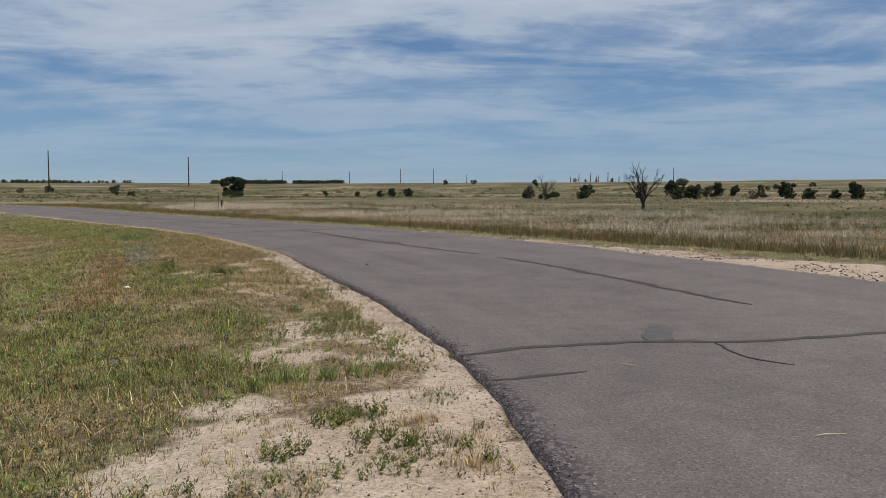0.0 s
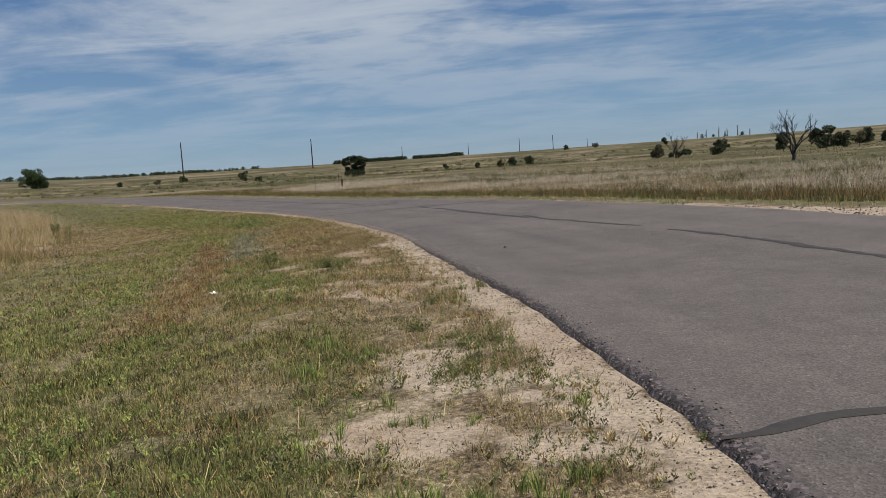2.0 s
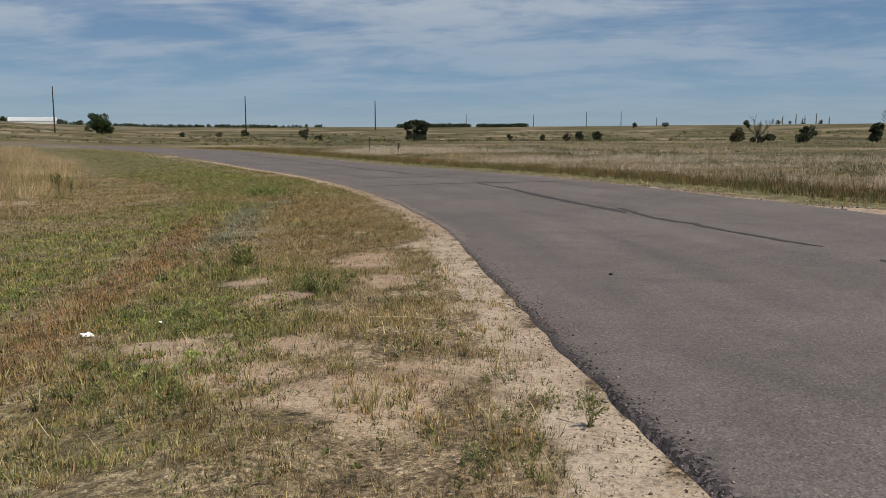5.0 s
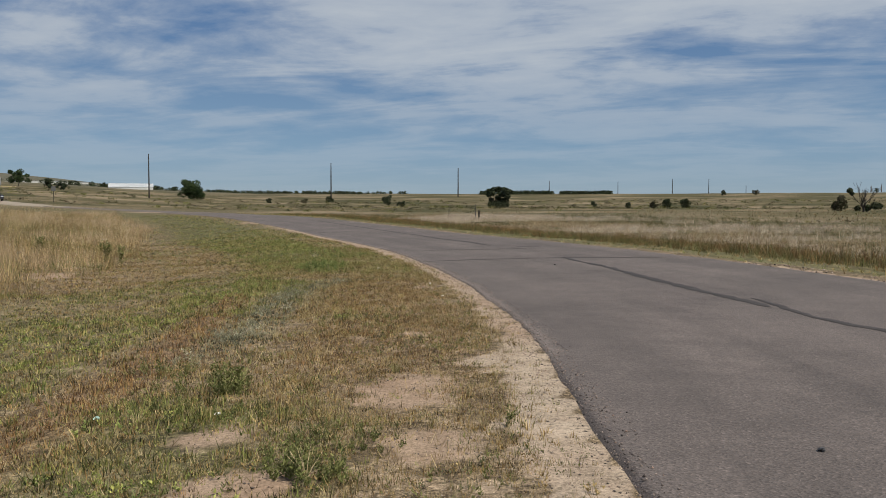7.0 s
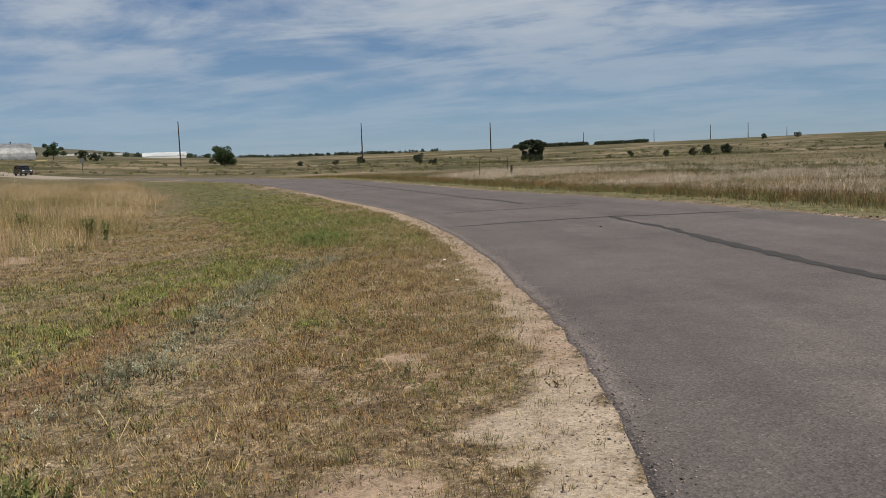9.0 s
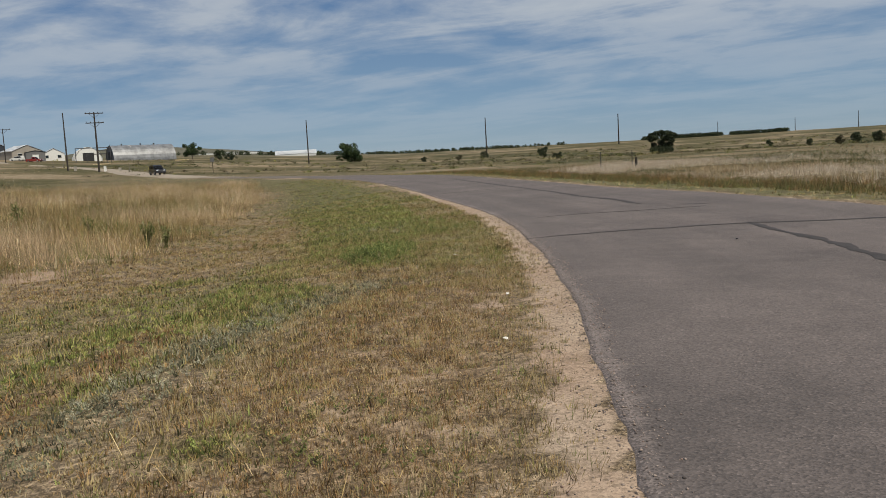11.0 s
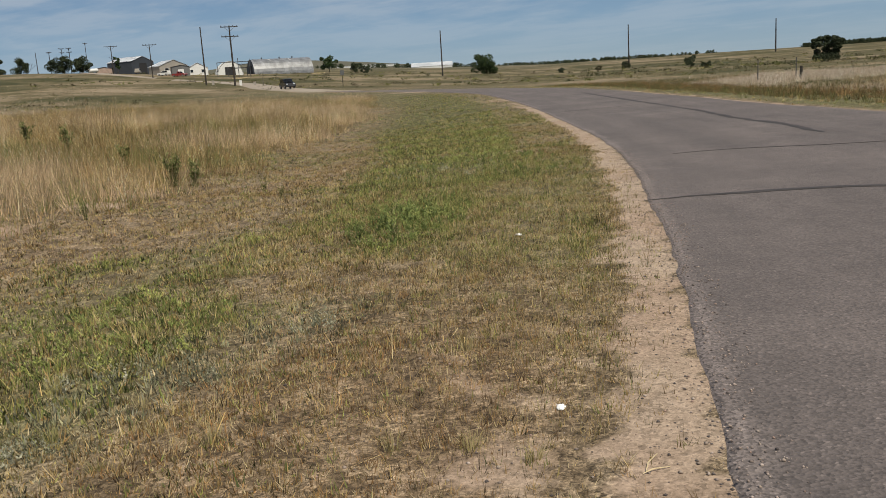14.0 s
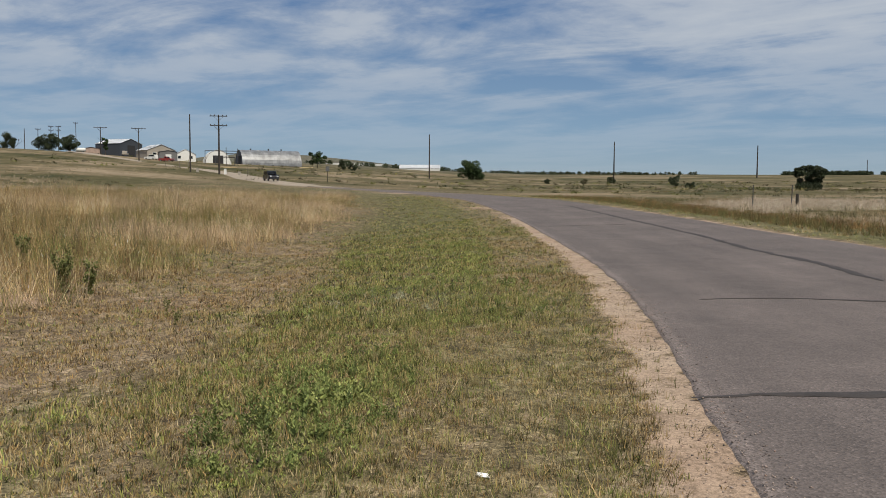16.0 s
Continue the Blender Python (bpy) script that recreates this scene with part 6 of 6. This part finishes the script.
tx, ty, th, tw, tl, ta = tuft_rows(((-4.37, 15.33, 0.18, 7, 0.1), (-3.7, 16.02, 0.18, 8, 0.13), (-3.26, 15.32, 0.26, 14, 0.14), (-3.39, 16.91, 0.24, 12, 0.1), (-4.27, 17.64, 0.2, 8, 0.08), (-4.57, 17.24, 0.2, 8, 0.07), (-3.93, 18.43, 0.15, 7, 0.11), (-4.3, 15.66, 0.12, 4, 0.07)))
blades("withered_tufts", tx, ty, th, tw, tl, np.where(rng.random((len(tx), 1)) < 0.4, pick(GREENS * 0.8, len(tx)), pick(DRY * 0.8, len(tx))), ta, "withered grass tufts round a bare patch", "grass")


def fringe(n):
    """Short upright stalks where the grass thins out towards the road."""
    k = rng.integers(0, len(EDGE) - 1, n * 4)
    tan = EDGE[k + 1] - EDGE[k]
    tan /= np.hypot(*tan.T)[:, None]
    o = 0.13 + 0.85 * rng.random(n * 4) ** 0.9
    x, y = EDGE[k, 0] - tan[:, 1] * o, EDGE[k, 1] + tan[:, 0] * o
    ok = (y > 14) & (y < 36) & (fbm(x, y, 0.5, 7) > 0.44)
    x, y = x[ok][:n], y[ok][:n]
    per = 6
    a, off = rng.random(len(x) * per) * math.tau, np.abs(rng.normal(size=len(x) * per)) * 0.02
    tall = np.repeat(0.03 + 0.07 * rng.random(len(x)), per) * (0.5 + 0.7 * rng.random(len(x) * per))
    return np.repeat(x, per) + np.cos(a) * off, np.repeat(y, per) + np.sin(a) * off, tall, 0.003 + 0.002 * rng.random(len(a)), 0.1 + 0.5 * rng.random(len(a)), a


tx, ty, th, tw, tl, ta = fringe(3600)
blades("fringe_stalks", tx, ty, th, tw, tl, np.where(rng.random((len(tx), 1)) < 0.5, pick(GREENS * 0.7, len(tx)), pick(DRY * 0.6, len(tx))), ta, "sparse short stalks in sand along road edge", "grass", fine=False)


def range_scrub(n):
    """Low scrub dotted over the open range, too many to count."""
    r, az = 55 + 330 * rng.random(n) ** 0.8, np.radians(rng.uniform(-40, 62, n))
    x, y = -5 - np.sin(az) * r, 17 + np.cos(az) * r
    ok = (np.abs(dist(x, y)) > 22) & (fbm(x, y, 45, 6) + 0.25 * rng.random(n) > 0.60)
    x, y, r = x[ok], y[ok], r[ok]
    m, per = len(x), 26
    size = (0.16 + 0.30 * rng.random(m)) * np.clip(r / 110, 0.8, 1.9)
    k = np.repeat(np.arange(m), per)
    p = np.stack([x[k], y[k], ground_z(x, y)[k]], 1) + np.abs(rng.normal(size=(m * per, 3))) * (0, 0, 0.35) * size[k][:, None] + rng.normal(size=(m * per, 3)) * (0.8, 0.8, 0) * size[k][:, None]
    d1, d2 = rng.normal(size=(m * per, 3)) * 0.20 * size[k][:, None], rng.normal(size=(m * per, 3)) * 0.20 * size[k][:, None]
    ob = mesh_object("range_scrub", np.stack([p - d1, p + d2, p + d1], 1).reshape(-1, 3), np.arange(3 * m * per).reshape(-1, 3), M_LEAF)
    tone = np.where((rng.random(m) < 0.55)[:, None], pick(SCRUB * 0.8, m), pick(OLIVE * 1.6, m))
    set_tone(ob, np.repeat(tone[k], 3, 0))
    return tagged(ob, "low olive scrub dotted over open range", "scrub", kind="stuff")


range_scrub(2600)


def stick(px, py, length, turn, mat, label, r=0.006):
    x, y = px * K, py * K
    d = float(dist(np.array([x]), np.array([y]))[0])
    z = float(road_z(x, y, d)) if d < 0 else float(ground_z(np.array([x]), np.array([y]))[0])
    t = thing("stick", x, y, z + r + 0.004, turn)
    bm = bmesh.new()
    tube(bm, [(-length / 2, 0, 0), (-length * 0.1, length * 0.06, 0.004), (length / 2, 0, 0)], [r * 0.6, r, r * 0.4], 5)
    part("stalk", bm, mat, t)
    return tagged(t, label, "stick")


def lying_straw(n):
    """Long pale dead stalks lying flat over the verge, thickest in one mat."""
    x, y, _ = gather(((-2.9, 6.4, 0.85, n // 4, 0.1), (-3.6, 17.5, 0.7, n // 8, 0.1)))
    sx, sy = 1 - 13 * rng.random(n * 4), 3 + 32 * rng.random(n * 4)
    d = dist(sx, sy)
    ok = (d > 0.35) & (d < 3.6)
    x, y = np.concatenate([x, sx[ok][:n]]), np.concatenate([y, sy[ok][:n]])
    m = len(x)
    return x, y, 0.05 + 0.20 * rng.random(m) ** 2, 0.003 + 0.003 * rng.random(m), 0.97 + 0.03 * rng.random(m), pick(DRY[[0, 1, 5]], m), rng.random(m) * math.tau


blades("lying_straw", *lying_straw(650), "long pale dead stalks lying flat on the verge", "straw", base_drop=-0.006)
stick(1.7, 8.1, 0.30, 150, M_STRAW, "thin straw-coloured stalk lying on asphalt", 0.003)
stick(2.6, 5.6, 0.20, 10, M_STRAW, "thin straw-coloured stalk lying on asphalt", 0.003)
stick(-3.725, 17.86, 0.62, 2, M_STRAW, "long dry stalk lying on the sandy verge", 0.007)
stick(-4.335, 18.315, 0.55, 130, M_STRAW, "thin dry stalk lying on the sandy verge", 0.003)


stick(-8.03, 31.72, 0.16, 100, M_STRAW, "pale bent straw lying on the sandy verge", 0.003)
stick(-7.98, 31.66, 0.12, 60, M_STRAW, "pale bent straw lying on the sandy verge", 0.003)
M_MINT = plain("mint_wrapper", (0.45, 0.68, 0.60), 0.4, vary=0.15)


def litter(px, py, s, mat, label, name="litter", seed=0):
    x, y = px * K, py * K
    d = float(dist(np.array([x]), np.array([y]))[0])
    z = float(road_z(x, y, d)) if d < 0 else float(ground_z(np.array([x]), np.array([y]))[0])
    t = thing(name, x, y, z + s * 0.35, 37 * seed)
    bm = bmesh.new()
    bmesh.ops.create_icosphere(bm, subdivisions=2, radius=s)
    for v in bm.verts:
        f = 0.7 + 0.6 * noise.noise(v.co / s * 1.3 + Vector((seed * 3.1, 0, 0)))
        v.co = Vector((v.co.x * f * 1.3, v.co.y * f, v.co.z * f * 0.45))
    part("scrap", bm, mat, t)
    return tagged(t, label, "litter")


litter(-6.48, 17.02, 0.055, M_PLASTIC, "crumpled white paper scrap lying in grass", seed=1)
litter(-6.1, 17.6, 0.022, M_PLASTIC, "small white scrap lying in grass", seed=2)
litter(-7.58, 20.15, 0.034, M_MINT, "crumpled pale green wrapper lying in dry grass", "wrapper", 8)
litter(-6.57, 20.43, 0.035, M_PLASTIC, "small white scrap lying beside a weed", seed=9)
litter(-7.59, 29.64, 0.03, M_PLASTIC, "pale stone lying in dry stubble", "pale_stone", 3)
litter(-8.69, 32.09, 0.030, M_PLASTIC, "pale stone lying in dry stubble", "pale_stone", 4)
litter(-11.59, 36.12, 0.035, M_PLASTIC, "pale stone lying in dry stubble", "pale_stone", 5)
litter(-1.9, 20.36, 0.03, M_DARKSTEEL, "small dark stone lying on asphalt", "dark_stone", 6)
litter(-6.9, 37.6, 0.028, M_DARKSTEEL, "small dark stone lying on asphalt", "dark_stone", 7)


def pebbles(n):
    """Loose grit and stones on the sandy strip and bare spots."""
    x, y = -8 * rng.random(n * 8) * 1.4 + 1.5, 2 + 36 * rng.random(n * 8)
    d = dist(x, y)
    b = np.where(d < 0, 0.8, cover(x, y)[0])
    ok = (d > -0.22) & (d < 5) & (rng.random(len(x)) < b * np.clip(1.2 - d / 4, 0.15, 1))
    x, y, d = x[ok][:n], y[ok][:n], d[ok][:n]
    m = len(x)
    s = 0.003 + 0.008 * rng.random(m) ** 3
    z = np.where(d > 0.06, ground_z(x, y), road_z(x, y, np.minimum(d, 0))) + s * 0.3
    o = np.array([(1, 0, 0), (-1, 0, 0), (0, 1, 0), (0, -1, 0), (0, 0, 0.7), (0, 0, -0.7)])
    f = np.array([(0, 2, 4), (2, 1, 4), (1, 3, 4), (3, 0, 4), (2, 0, 5), (1, 2, 5), (3, 1, 5), (0, 3, 5)])
    a = rng.random(m) * math.tau
    jit = 0.7 + 0.6 * rng.random((m, 6, 3))
    v = o[None] * jit * s[:, None, None]
    v = np.stack([v[..., 0] * np.cos(a)[:, None] - v[..., 1] * np.sin(a)[:, None], v[..., 0] * np.sin(a)[:, None] + v[..., 1] * np.cos(a)[:, None], v[..., 2]], -1)
    v += np.stack([x, y, z], 1)[:, None]
    ob = mesh_object("pebbles", v.reshape(-1, 3), (np.arange(m)[:, None, None] * 6 + f[None]).reshape(-1, 3), M_LEAF)
    tones = np.array([(0.25, 0.20, 0.165), (0.15, 0.12, 0.105), (0.34, 0.28, 0.24), (0.09, 0.075, 0.07), (0.27, 0.19, 0.155)])
    set_tone(ob, np.repeat(pick(tones, m), 6, 0))
    return tagged(ob, "loose grit and small stones on a sandy verge", "gravel", kind="stuff")


pebbles(14000)


def rim_crumbs(n):
    """Loose crumbs of asphalt and grit strewn along the broken road edge."""
    k = rng.integers(0, len(EDGE) - 1, n * 3)
    p = EDGE[k] + (EDGE[k + 1] - EDGE[k]) * rng.random((n * 3, 1))
    tan = EDGE[k + 1] - EDGE[k]
    tan /= np.hypot(*tan.T)[:, None]
    o = rng.normal(size=n * 3) * np.interp(p[:, 1], [14, 21], [0.06, 0.10]) + np.interp(p[:, 1], [14, 21], [0.015, -0.03])
    x, y = p[:, 0] - tan[:, 1] * o, p[:, 1] + tan[:, 0] * o
    ok = (y > 2) & (y < 40)
    x, y, o = x[ok][:n], y[ok][:n], o[ok][:n]
    m = len(x)
    s = 0.003 + 0.007 * rng.random(m) ** 2.0
    z = np.where(o > 0.05, ground_z(x, y), road_z(x, y, np.minimum(o, 0))) + s * 0.3
    c = np.array([(1, 0, 0), (-1, 0, 0), (0, 1, 0), (0, -1, 0), (0, 0, 0.7), (0, 0, -0.7)])
    f = np.array([(0, 2, 4), (2, 1, 4), (1, 3, 4), (3, 0, 4), (2, 0, 5), (1, 2, 5), (3, 1, 5), (0, 3, 5)])
    v = c[None] * (0.6 + 0.8 * rng.random((m, 6, 3))) * s[:, None, None] + np.stack([x, y, z], 1)[:, None]
    ob = mesh_object("asphalt_crumbs", v.reshape(-1, 3), (np.arange(m)[:, None, None] * 6 + f[None]).reshape(-1, 3), M_LEAF)
    tones = np.array([(0.08, 0.067, 0.062), (0.12, 0.10, 0.093), (0.24, 0.19, 0.165), (0.30, 0.24, 0.205), (0.06, 0.05, 0.048)])
    tone = np.where((y > 16 + 4 * rng.random(m))[:, None], pick(tones[1:4], m), pick(tones[[0, 1, 4, 4, 2]] * 0.75, m))
    set_tone(ob, np.repeat(tone, 6, 0))
    return tagged(ob, "loose crumbs of asphalt and grit along broken road edge", "gravel", kind="stuff")


rim_crumbs(11000)


def shoulder_stones(n):
    """Coarse gravel on the far shoulder."""
    x, y = -6 + 22 * rng.random(n * 6), 9 + 26 * rng.random(n * 6)
    b = -dist(x, y) - road_width(y)
    ok = (b > -0.1) & (b < shoulder_width(y) + 0.2) & (fbm(x, y, 1.0, 4) > 0.42)
    x, y = x[ok][:n], y[ok][:n]
    m = len(x)
    s = 0.010 + 0.020 * rng.random(m) ** 2.5
    o = np.array([(1, 0, 0), (-1, 0, 0), (0, 1, 0), (0, -1, 0), (0, 0, 0.7), (0, 0, -0.7)])
    f = np.array([(0, 2, 4), (2, 1, 4), (1, 3, 4), (3, 0, 4), (2, 0, 5), (1, 2, 5), (3, 1, 5), (0, 3, 5)])
    v = o[None] * (0.7 + 0.6 * rng.random((m, 6, 3))) * s[:, None, None] + np.stack([x, y, ground_z(x, y) + s * 0.3], 1)[:, None]
    ob = mesh_object("shoulder_gravel", v.reshape(-1, 3), (np.arange(m)[:, None, None] * 6 + f[None]).reshape(-1, 3), M_LEAF)
    tones = np.array([(0.25, 0.20, 0.18), (0.10, 0.08, 0.075), (0.36, 0.30, 0.27), (0.06, 0.05, 0.05), (0.25, 0.17, 0.15)])
    set_tone(ob, np.repeat(pick(tones, m), 6, 0))
    return tagged(ob, "coarse mixed gravel on the far road shoulder", "gravel", kind="stuff")


shoulder_stones(7000)
